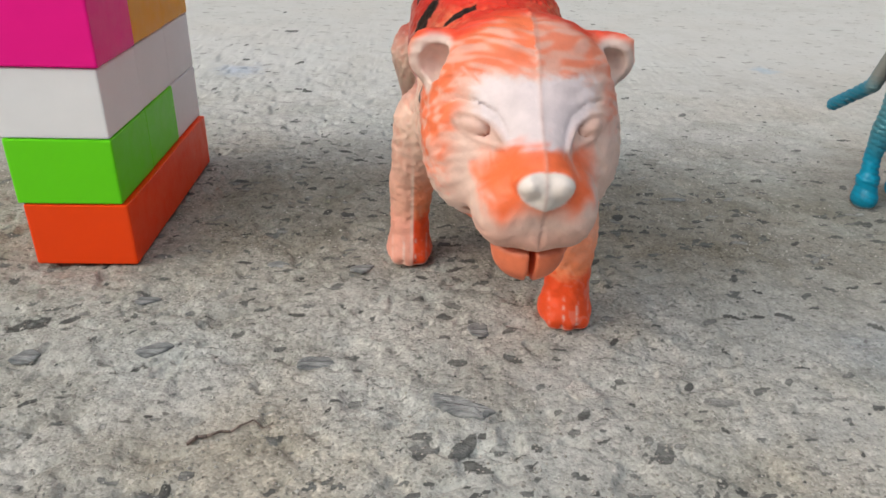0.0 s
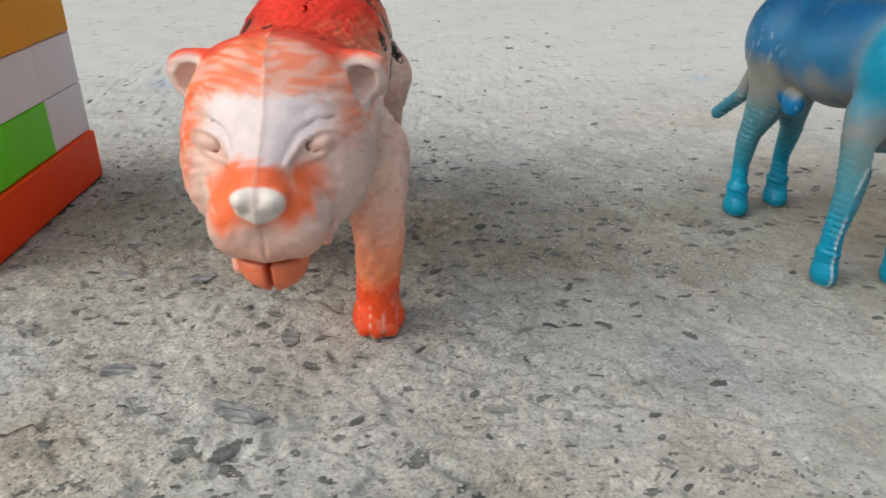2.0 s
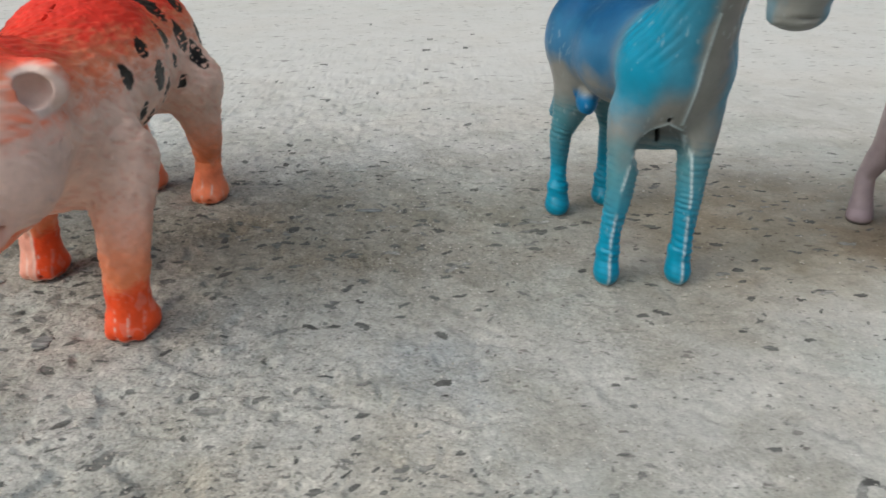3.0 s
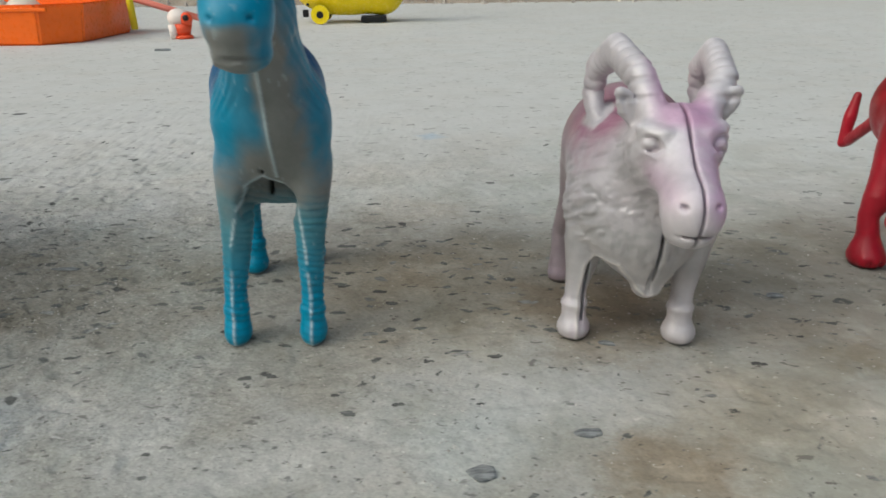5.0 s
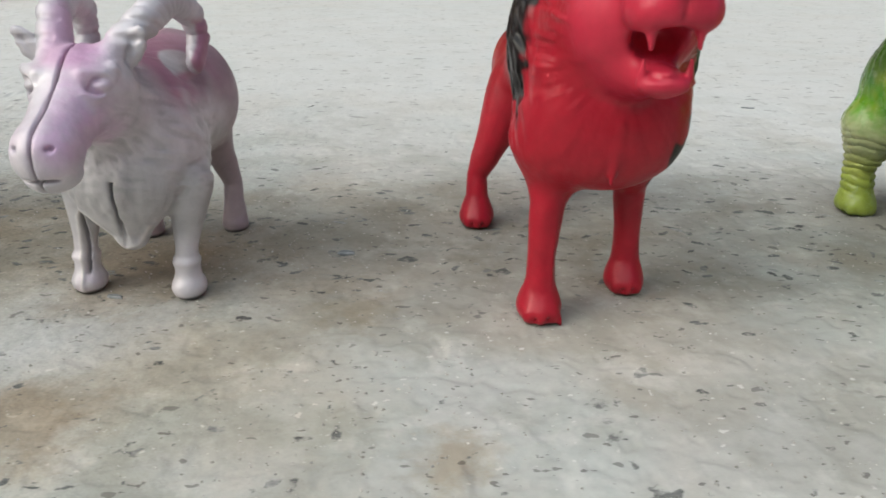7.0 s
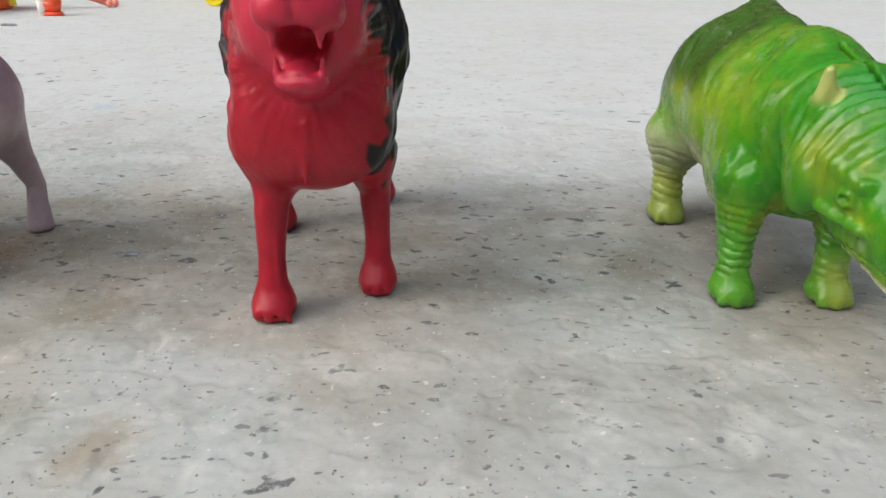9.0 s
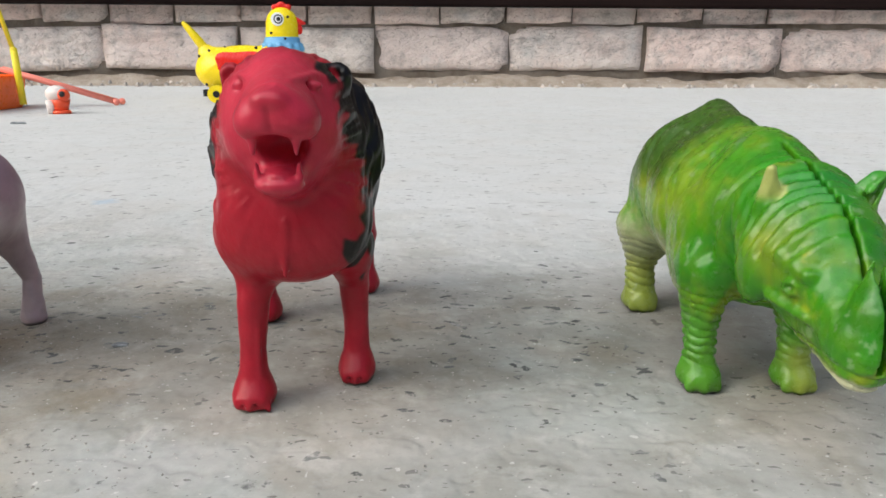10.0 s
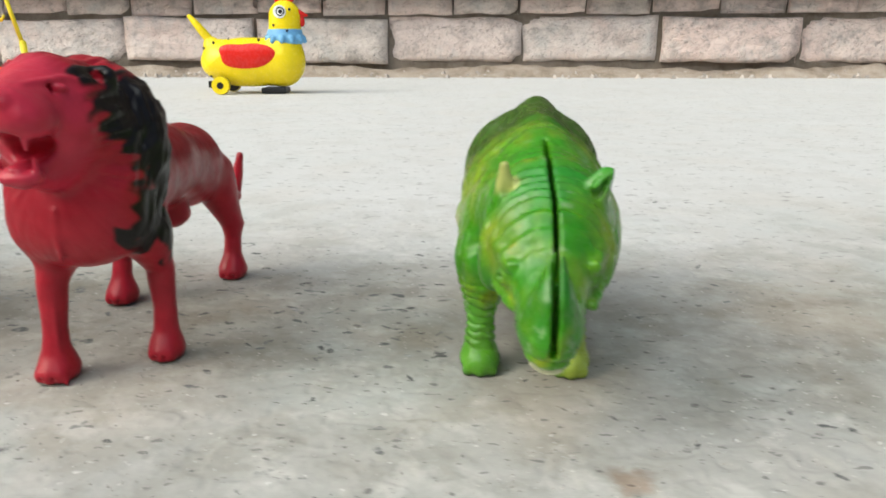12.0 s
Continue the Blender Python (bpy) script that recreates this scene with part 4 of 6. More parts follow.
        for px, py, r in ((10.6, -29, 3.9), (-12.7, -9.5, 3.8), (7.8, 24.4, 3.9), (-9.0, 31.8, 3.9)):
            near = (np.abs(y - py - 2) < 5) * smooth_step(6.0, 4.0, z)
            for k in (-0.26, 0.26, 0.75, -0.75):
                line = np.maximum(line, near * np.exp(-(((x - px - k * r) / 0.17) ** 2)) * (1.0 if abs(k) < 0.5 else 0.35))
        sole = smooth_step(0.9, 0.4, z)
        chip = 0.22 * smooth_step(0.66, 0.72, cloud(p, 0.55, 5)) * smooth_step(15, 8, z)
        rgb = blend(rgb, np.clip(0.85 * line * fleck + 0.8 * sole * fleck + 0.7 * chip, 0, 0.8) * smooth_step(-36, -31, y), (0.82, 0.62, 0.54))
        return rgb

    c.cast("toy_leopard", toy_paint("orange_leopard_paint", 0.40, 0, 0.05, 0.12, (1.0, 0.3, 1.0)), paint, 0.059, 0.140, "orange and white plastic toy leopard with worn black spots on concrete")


def hoof(c, x, y, r):
    """A rounded hoof with a fetlock above it; its toe is at y."""
    c.lump((x, y + r * 1.1, 1.5), (r * 1.05, r * 1.2, 2.3), k=0.6)
    c.limb((x, y + r * 1.3, 2.2), r * 0.92, (x, y + r * 1.45, 5.0), r * 0.82, k=1.0)
    c.lump((x, y + r * 1.5, 5.6), (r * 0.95, r * 1.0, 1.0), k=0.8)


def zebra():
    c = Clay((-18, -47, -0.6), (17, 42, 78), 0.32)
    # origin between the legs at 0.153, 0.145
    c.limb((1.0, -10, 38), 7.4, (-2.0, 2, 36), 8.6, 3.5)
    c.limb((-2.0, 2, 36), 8.6, (-4.0, 13, 36), 9.0, 3.5)
    c.lump((-5.0, 14, 36), (10.2, 8.5, 10.6), k=3.5)
    c.lump((1.6, -12.5, 34.5), (8.9, 5.8, 8.6), k=3)
    # legs
    for x, y, top in ((-6.6, -17.6, (-4.4, -12, 29)), (5.8, -17.6, (6.6, -12, 29))):
        c.trail([(x, y + 2.6, 3), (x + 0.2, y + 3.2, 9), (x + 0.5 * (top[0] - x), y + 3.6, 16), top], [1.85, 1.85, 2.3, 3.7], 2)
        hoof(c, x, y, 2.05)
    for x, y, s in ((-10.8, 11.8, -1), (0.0, 17.2, 1)):
        c.trail([(x, y + 2.8, 3), (x, y + 4.2, 10), (x + 0.2 * s, y + 3.0, 17), (-4.6 + 0.55 * (x + 4.6), y + 1.5, 28)], [1.9, 1.7, 2.3, 5.0], 2.5)
        hoof(c, x, y, 2.35)
    # arch of the hollow belly
    c.lump((0.4, -16, 23.2), (4.7, 7, 4.4), k=0.6, take=True)
    c.lump((-1.5, 0, 24.2), (4.6, 14, 1.6), k=0.6, take=True)
    c.limb((-4.0, -9.4, 24.2), 2.4, (4.4, -9.4, 24.2), 2.4, k=1.0)
    c.slab((0.1, -20, 24), (0.7, -8, 29.5), 0.2)
    c.lump((-8.0, 6.0, 26.0), (2.0, 2.6, 2.6), k=1.0)
    # neck and head
    c.limb((2.2, -14, 39), 7.0, (3.0, -22, 53), 4.6, 4)
    c.limb((3.0, -22, 52), 4.6, (3.6, -26, 64), 4.8, 3)
    c.limb((4.0, -29, 64), 5.4, (5.4, -38.5, 54), 3.8, 2.5)
    c.lump((5.6, -40.0, 51.9), (3.8, 4.2, 4.2), k=1.6)
    c.lump((5.7, -39.8, 48.6), (3.3, 3.4, 2.2), k=0.8)
    c.lump((5.7, -43.4, 48.2), (4.4, 1.1, 0.2), k=0.4, take=True)
    c.limb((-0.2, -29, 70), 1.9, (-2.8, -27, 75), 0.9, 1)
    c.limb((8.0, -29, 70), 1.9, (10.2, -27, 75), 0.9, 1)
    # mane ridge, tail
    c.trail([(2.6, -6, 46), (2.9, -14, 55), (3.6, -22, 68)], [1.6, 1.9, 1.7], 1.0)
    c.trail([(-5.5, 21.5, 40), (-9.6, 24.5, 22.9), (-8.6, 38.0, 15.0)], [1.8, 1.6, 1.5], 0.8)

    line = ((-6.6, 0), (-6.6, 8), (-5.7, 17), (-4.6, 22), (-2.7, 26.4), (0.4, 28.4), (3.5, 26.6), (5.1, 22.5), (5.7, 17), (6.0, 8), (5.8, 0))

    def rim_line(x, y, z, wide):
        """How near a point is to the mould line up the front legs and over the arch."""
        return near_line(x, z, line, wide) * smooth_step(-13.2, -14.2, y - 0.2 * np.maximum(0, z - 18))

    def relief(p):
        x, y, z = p.T
        leg = smooth_step(27, 22, z) * smooth_step(3.2, 4.2, z)
        rings = -0.24 * leg * smooth_step(0.2, 0.9, np.sin(z * 5.6 + 1.1 * x + 9.0 * cloud(p, 0.12, 3)) * (0.2 + 1.4 * grid_noise(p, 0.30, 9)))
        neck = smooth_step(36, 40, z) * smooth_step(-8, -12, y) * smooth_step(-34, -31, y)
        folds = -0.20 * neck * smooth_step(2.2, 4.0, np.abs(x - 2.6)) * smooth_step(0.0, 0.95, np.sin((z + 0.9 * y + 0.5 * np.abs(x - 2.5)) * 3.2 + 2.2 * cloud(p, 0.15, 4)))
        seam = 0.22 * np.exp(-(((x - 2.6 - 0.02 * (z - 30)) / 0.3) ** 2)) * (y < -12) * (z > 28) * (z < 48)
        return rings + folds + seam + 0.22 * rim_line(x, y, z, 0.34) + 0.06 * strokes(p, 0.8, (1, 0.6, 1.4), 5)

    c.emboss(relief)
    # nostrils
    for u in (3.6, 7.8):
        c.lump(c.front([(u, 52.4)])[0], (0.42, 0.5, 0.32), k=0.3, take=True)

    def paint(p, n):
        x, y, z = p.T
        w1, w2 = cloud(p, 0.22, 1), cloud(p, 0.7, 2)
        rgb = np.tile(np.array((0.235, 0.245, 0.235)), (len(p), 1))
        rgb = blend(rgb, 0.9 * smooth_step(29, 35, z + 7 * (w1 - 0.5)) * smooth_step(-13, -6, y), (0.006, 0.14, 0.32))
        rgb = blend(rgb, 0.95 * smooth_step(38, 43, z + 4 * (w1 - 0.5)) * smooth_step(-10, -2, y), (0.005, 0.075, 0.20))
        side = np.abs(x - 2.6) + 3 * (w1 - 0.5)
        rgb = blend(rgb, 0.92 * smooth_step(3.5, 6.5, side) * smooth_step(-8, -12, y) * smooth_step(25, 34, z + 3 * (w2 - 0.5)), (0.010, 0.25, 0.42))
        rgb = blend(rgb, 0.85 * smooth_step(1.5, -1.0, x - 1.5 + 3 * (w1 - 0.5)) * smooth_step(-10, -14, y) * smooth_step(31, 36, z), (0.010, 0.25, 0.42))
        rgb = blend(rgb, 0.75 * smooth_step(27, 20, z + 4 * (w1 - 0.5)), (0.030, 0.25, 0.33))
        rgb = blend(rgb, 0.97 * smooth_step(19, 9, z + 4 * (w1 - 0.5)), (0.008, 0.28, 0.46))
        rgb = blend(rgb, 0.9 * smooth_step(50.8, 52.2, z + 1.6 * (w1 - 0.5)) * smooth_step(-33, -37, y), (0.010, 0.30, 0.50))
        rgb = blend(rgb, smooth_step(28.4, 26.5, z) * smooth_step(22, 24, z) * (np.hypot(x + 8.4, y - 6) < 3.2), (0.008, 0.17, 0.42))
        rgb = blend(rgb, 0.9 * smooth_step(24.0, 25.5, y), (0.010, 0.22, 0.36))
        mouth = np.exp(-(((z - 48.2) / 0.3) ** 2)) * (y < -41)
        rgb = blend(rgb, 0.3 * mouth, (0.07, 0.07, 0.07))
        flash = np.exp(-(((x - 2.6 - 0.02 * (z - 30)) / 0.22) ** 2)) * (y < -12) * (z > 28) * (z < 46)
        flash += 1.0 * rim_line(x, y, z, 0.20) * smooth_step(0.22, 0.40, grid_noise(p, 0.7, 14))
        flash += 0.6 * smooth_step(0.35, 0.1, z)
        # specks and rubs where the spray has worn off
        rub = combed(p, (0, 0.5, -1), 1.6, 0.5, 18)
        flash += 0.25 * smooth_step(0.30, 0.38, rub) * smooth_step(0.45, 0.62, cloud(p, 0.12, 6))
        rgb = blend(rgb, np.clip(flash, 0, 0.85), (0.55, 0.66, 0.70))
        # ring grooves of the legs tinted darker blue
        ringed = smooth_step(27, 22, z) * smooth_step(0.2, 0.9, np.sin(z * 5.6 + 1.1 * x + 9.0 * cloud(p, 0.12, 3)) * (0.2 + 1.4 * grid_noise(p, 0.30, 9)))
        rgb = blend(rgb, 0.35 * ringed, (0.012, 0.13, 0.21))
        return rgb

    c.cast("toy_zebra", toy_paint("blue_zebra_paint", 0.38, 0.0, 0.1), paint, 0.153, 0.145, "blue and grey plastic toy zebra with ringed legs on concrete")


def ram():
    c = Clay((-17, -39.5, -0.6), (17, 26, 52), 0.27)
    # origin at 0.2115, 0.140
    c.limb((-0.5, -2, 27), 10.6, (1.0, 9, 27), 10.2, 3.5)
    c.lump((0.8, 9, 27.5), (10.4, 9, 10.6), k=3)
    c.lump((-0.3, -9, 25), (10.5, 8.6, 10.8), k=3)
    c.lump((-0.2, -12.5, 19), (7.8, 5.8, 7.2), k=3)
    c.lump((-0.6, -6.0, 20.5), (11.2, 8.4, 7.4), k=3)
    c.limb((0, -12, 18), 6.4, (0.2, -13.5, 11.0), 2.4, 2)
    # legs
    for x, y, top in ((-9.9, -12.0, (-8.2, -8, 18)), (6.8, -14.2, (8.2, -9, 18))):
        c.trail([(x, y + 2.8, 3), (x + 0.2, y + 3.4, 8), top], [1.7, 1.75, 3.6], 1.0)
        c.lump((x, y + 2.7, 1.4), (2.7, 2.9, 2.3), k=0.6)
        c.limb((x, y + 2.8, 2.5), 1.9, (x, y + 3.1, 5.2), 1.8, k=0.8)
        c.lump((x, y + 3.1, 5.6), (2.1, 2.2, 0.9), k=0.6)
    for x, y in ((-8.4, 11.5), (7.0, 14.4)):
        c.trail([(x, y + 2.4, 3), (x, y + 3.6, 9), (0.85 * x, y + 2.4, 14), (0.55 * x, y, 22)], [1.9, 1.8, 2.5, 5.2], 2)
        c.limb((x, y + 2.2, 1.2), 2.5, (x, y + 2.8, 3.6), 2.0, k=0.8)
    c.lump((0, 2, 14.5), (5.5, 12, 2.4), k=1.5, take=True)
        # neck, head
    c.limb((0, -10, 30), 7.5, (0.2, -18, 32.4), 6.2, 3)
    c.limb((0.3, -20.5, 34.4), 5.0, (-0.3, -31.2, 29.0), 3.3, 2.5)
    c.lump((0.3, -20.5, 35.0), (6.2, 5.4, 4.3), k=2)
    c.lump((-0.4, -31.0, 28.4), (3.7, 4.0, 4.2), k=1.5)
    c.lump((-0.4, -30.2, 25.6), (3.0, 3.4, 1.8), k=1.0)
    c.lump((-0.5, -34.4, 26.1), (4.2, 1.5, 0.22), k=0.4, take=True)
    c.lump((-2.4, -34.1, 30.0), (0.5, 0.8, 0.36), k=0.3, take=True)
    c.lump((1.6, -34.1, 30.0), (0.5, 0.8, 0.36), k=0.3, take=True)
    # brow bones and cheek
    c.limb((2.8, -25.0, 37.1), 0.6, (5.4, -22.6, 37.2), 0.7, 1.2, both=True)
    for s in (-1, 1):
        eye = c.front([(s * 4.3 + 0.1, 35.4)])[0]
        c.lump(eye, (1.7, 0.6, 1.35), (0, 0, 35 * s), k=0.5, take=True)
        c.lump((eye[0], eye[1] + 0.85, eye[2]), (1.25, 1.1, 0.85), (0, 0, 35 * s), k=0.2)
        c.trail(c.front([(s * u + 0.1, v) for u, v in ((2.9, 35.6), (3.6, 36.9), (4.8, 37.0), (5.6, 36.0))]), [0.25, 0.35, 0.35, 0.25], 0.4)
        c.trail(c.front([(s * u + 0.1, v) for u, v in ((3.0, 34.9), (4.0, 34.0), (5.2, 34.4))]), [0.2, 0.28, 0.2], 0.4)
        # ringed horn that curls back and down
        low, out = (0.8, 2.4) if s > 0 else (0.0, 0.0)
        curl = [(s * 3.0 + 0.3, -19.8, 37.6), (s * 4.5 + 0.4 + out, -15.2, 42.8 - low), (s * 5.9 + 0.3 + out, -7.6, 45.4 - low), (s * 6.8 + out, -1.2, 42.4 - low), (s * 7.2 + out, -0.4, 38.2), (s * 7.2 + out, -3.4, 34.8)]
        for rise, wide in ((0.75, 1.0), (-0.75, 0.92)):
            ring = [(x, y + rise * (y + 8.5) * 0.10, z + rise * (z - 38.5) * 0.14) for x, y, z in curl]
            c.trail(ring, [2.0 * wide, 1.95 * wide, 1.85 * wide, 1.75 * wide, 1.6 * wide, 1.2], 0.8)
        # leaf ear in the loop of the horn
        c.lump((s * 6.5 + 0.3, -18.6, 39.2), (1.5, 0.75, 3.3), (8, 32 * s, 0), k=0.5)
        c.limb((s * 6.0 + 0.2, -19.5, 38.0), 0.35, (s * 7.1 + 0.2, -19.3, 40.4), 0.3, k=0.4, take=True)
    # the split along the middle of the face and throat
    c.slab((-0.48, -39, 21), (-0.08, -27.5, 38), 0.1, lean=0.04)
    c.slab((-0.12, -27.5, 30), (0.28, -17.5, 42), 0.1, lean=0.04)
    c.slab((-8.9, -12.6, 3), (-8.4, -8.6, 14.5), 0.2, lean=0.06)
    c.slab((-0.15, -22, 9), (0.6, -15.6, 21), 0.2, lean=0.06)
    c.slab((0.1, -14, 33), (0.5, 22, 42), 0.3)

    line = ((-9.9, 0.5), (-9.6, 8), (-9.0, 13), (-7.4, 15.4), (-5.0, 15.0), (-2.6, 12.0), (-0.4, 9.6), (1.6, 10.0), (3.6, 13.0))

    def relief(p):
        x, y, z = p.T
        fleece = smooth_step(-26, -20, y) * smooth_step(4, -6, y) * smooth_step(12, 18, z) * smooth_step(42, 38, z)
        beard = smooth_step(-10, -13, y) * smooth_step(25, 20, z) * smooth_step(8.5, 6.0, np.abs(x))
        locks = combed(mirrored(p), (0.3, 1, -0.42), 4.2, 0.70, 6, 1.4) + 0.5 * combed(mirrored(p), (0.3, 1, -0.42), 2.6, 0.42, 7, 1.2)
        hang = combed(p, (0.1, 0.1, 1), 5.5, 0.75, 8)
        band = 0.45 + 0.55 * np.exp(-(((z - 24.0 - 0.3 * (y + 10)) / 4.5) ** 2))
        wave = 1.5 * ((1 - beard) * locks * band + 0.8 * beard * hang)
        horn = smooth_step(38.2, 39.4, z + 0.12 * (y + 14)) * smooth_step(-23, -20, y) * (np.abs(x) > 2.2)
        t = np.arctan2(z - 38.5, y + 8.5)
        rings = -0.22 * horn * smooth_step(0.2, 0.95, np.sin(t * 26))
        cheek = np.exp(-(((y + 25) / 4) ** 2) - ((z - 30) / 4) ** 2)
        return 0.30 * near_line(x, z, line, 0.35) * smooth_step(-8.0, -9.5, y) * (z < 17) + 0.40 * fleece * wave + rings + 0.45 * cheek * combed(mirrored(p), (0.4, 1, -0.5), 1.8, 0.5, 9) + 0.06 * strokes(p, 0.8, (1, 1, 1), 8)

    c.emboss(relief)

    def paint(p, n):
        x, y, z = p.T
        w1, w2 = cloud(p, 0.2, 1), cloud(p, 0.6, 2)
        rgb = np.tile(np.array((0.63, 0.595, 0.625)), (len(p), 1))
        rgb = blend(rgb, 0.7 * smooth_step(26, 19, z + 4 * (w1 - 0.5)) * smooth_step(7, 12, z), (0.45, 0.44, 0.44))
        # furrows between the locks of fleece tinted darker grey
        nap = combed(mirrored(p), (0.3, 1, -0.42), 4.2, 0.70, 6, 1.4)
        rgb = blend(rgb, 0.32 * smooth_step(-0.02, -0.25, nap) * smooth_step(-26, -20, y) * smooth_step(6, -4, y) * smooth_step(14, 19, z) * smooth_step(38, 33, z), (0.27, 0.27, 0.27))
        back = smooth_step(27, 35, z + 5 * (w1 - 0.5)) * smooth_step(-16, -9, y)
        curl = smooth_step(1.15, 0.95, np.hypot((np.abs(x) - 7.2) / 2.8, (y + 2.2) / 4.6)) * smooth_step(33.0, 34.0, z)
        rgb = blend(rgb, 0.85 * back * smooth_step(42, 40, z) * (1 - curl), (0.40, 0.15, 0.25))
        rgb = blend(rgb, 0.55 * smooth_step(22, 30, z + 4 * (w1 - 0.5)) * smooth_step(-4, 4, y), (0.33, 0.19, 0.23))
        rgb = blend(rgb, 0.7 * smooth_step(2, 9, y + 3 * (w1 - 0.5)), (0.34, 0.255, 0.285))
        face = np.exp(-(((x - 2.5) / 2.6) ** 2)) * smooth_step(-18, -22, y) * smooth_step(25, 30, z)
        rgb = blend(rgb, 0.75 * face * (0.5 + 0.7 * w2), (0.66, 0.40, 0.62))
        rgb = blend(rgb, 0.45 * np.exp(-(((x + 4.4) / 2.2) ** 2) - ((z - 31.5) / 2.4) ** 2) * smooth_step(-22, -25, y), (0.62, 0.38, 0.56))
        rgb = blend(rgb, 0.6 * smooth_step(37.0, 38.6, z) * smooth_step(5, 2, np.abs(x)) * smooth_step(-13, -16, y), (0.56, 0.28, 0.48))
        rgb = blend(rgb, 0.5 * smooth_step(0.5, 0.7, w1) * smooth_step(8, 3, z), (0.50, 0.40, 0.48))
        rgb = blend(rgb, 0.8 * near_line(x, z, line, 0.28) * smooth_step(-8.0, -9.5, y) * (z < 17), (0.72, 0.68, 0.66))
        rgb = blend(rgb, smooth_step(0.6, 0.1, z), (0.12, 0.11, 0.11))
        return rgb

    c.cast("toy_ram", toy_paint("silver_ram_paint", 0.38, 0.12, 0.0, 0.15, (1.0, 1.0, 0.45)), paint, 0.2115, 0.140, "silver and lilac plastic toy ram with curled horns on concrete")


def lion():
    c = Clay((-18, -45, -0.6), (17, 60, 57), 0.32)
    # origin at 0.280, 0.143
    c.limb((0.5, -16, 31), 10.0, (-1.0, 8, 32.3), 8.0, 4)
    c.limb((-1.0, 8, 32.3), 8.0, (-2.2, 27, 29.4), 8.1, 4)
    c.lump((-2.6, 28, 28.6), (7.9, 8.6, 9.2), k=3.5)
    # legs
    for x, y, top in ((-6.9, -25.6, (-5.4, -18, 24)), (8.2, -16.0, (7.2, -14, 24))):
        c.trail([(x, y + 3.8, 3), (x, y + 4.6, 9), (x + 0.3 * (top[0] - x), y + 5, 17), top], [2.3, 2.05, 2.5, 4.8], 2)
        paw(c, x, y, 3.3 if x < 0 else 3.0)
    for x, y, s in ((-14.2, 12.4, -1), (4.6, 31.2, 1)):
        c.trail([(x, y + 3.6, 2.5), (x, y + 5.6, 9.5), (x + 1.5 * (s < 0), y + 6, 13), (-2.6 + 4.2 * s, y + 9 if s < 0 else y + 2, 26)], [2.3, 2.0, 2.8, 5.6], 2)
        paw(c, x, y, 3.3)
    c.lump((0.5, 12, 21.6), (4.2, 4, 3.4), k=2)
    # tail
    c.trail([(-2.0, 36.0, 31.0), (-1.3, 40.0, 26.0), (-0.0, 55.0, 16.1), (-0.6, 56.2, 15.3), (0.2, 56.4, 21.6), (1.2, 56.7, 26.8)], [1.7, 1.4, 1.3, 1.2, 1.5, 0.9], 0.8)
    # mane and chest
    c.lump((0.5, -15.8, 38.5), (13.0, 9.2, 14.8), k=3)
    c.lump((0.8, -21.5, 40.0), (10.4, 6.6, 12.6), k=2)
    c.lump((0.6, -21.5, 29), (11.2, 7.6, 8.8), k=3)
    c.lump((0.3, -14, 42), (11.4, 9, 10.8), k=3)
    c.lump((-5.0, -21.8, 32.5), (4.6, 5.6, 8.4), (0, -12, 0), k=2)
    c.lump((6.2, -21.8, 32.5), (4.6, 5.6, 8.4), (0, 12, 0), k=2)
    c.lump((-5.4, -18.5, 27.5), (6.6, 7.0, 7.4), k=2)
    # head with an open roaring mouth
    c.lump((0.9, -25.5, 44.6), (8.9, 8.0, 9.2), k=3)
    c.limb((1.4, -28, 48.2), 5.7, (2.7, -38.8, 47.2), 3.2, 2.5)
    c.lump((5.2, -37.6, 45.6), (2.7, 3.8, 2.5), k=2.5)
    c.lump((0.2, -37.6, 45.6), (2.7, 3.8, 2.5), k=2.5)
    c.lump((1.8, -30.0, 43.2), (6.6, 5.0, 5.6), k=2.5)
    c.limb((1.6, -28.0, 38.8), 4.6, (2.6, -36.8, 38.2), 2.0, 2)
    c.lump((2.6, -37.8, 37.9), (3.1, 2.2, 1.4), k=1.0)
    c.lump((2.4, -38.4, 41.7), (3.8, 7.8, 2.8), (6, 0, -3), k=0.8, take=True)
    c.lump((2.4, -36.0, 39.1), (1.9, 3.6, 0.8), k=0.6)
    for u in (0.0, 5.2):
        c.limb((u, -39.6, 44.7), 0.8, (u + 0.1, -40.0, 41.9), 0.28, 0.5)
        c.limb((u, -38.2, 38.9), 0.55, (u, -38.4, 40.7), 0.22, 0.4)
    c.lump((2.7, -41.2, 48.3), (1.9, 1.0, 1.0), k=1.0)
    c.limb((2.7, -42.4, 47.7), 0.2, (2.7, -41.4, 44.9), 0.2, 0.4, take=True)
    for u in (-3.1, 6.1):
        eye = c.front([(u, 49.6)])[0]
        c.lump((eye[0], eye[1] + 0.2, eye[2]), (1.8, 0.7, 0.75), k=0.8, take=True)
        c.lump((eye[0], eye[1] + 1.25, eye[2]), (1.4, 0.9, 0.6), k=0.3)
        c.trail(c.front([(u - 1.8, 50.2), (u, 50.9), (u + 1.8, 50.2)]), [0.3, 0.4, 0.3], 0.6)
    for u in (-6.6, 8.0):
        c.lump((u, -22.6, 50.4), (2.0, 1.6, 2.0), k=1.2)
        c.lump((u, -24.4, 50.6), (1.2, 1.0, 1.2), k=0.4, take=True)
    c.limb((0.5, -28.2, 23), 0.3, (0.9, -28.8, 31), 0.3, 0.8)
    # a drip of plastic at the front paw
    c.limb((-4.4, -24.2, 1.2), 0.5, (-4.0, -24.8, 0.1), 0.35, 0.5)
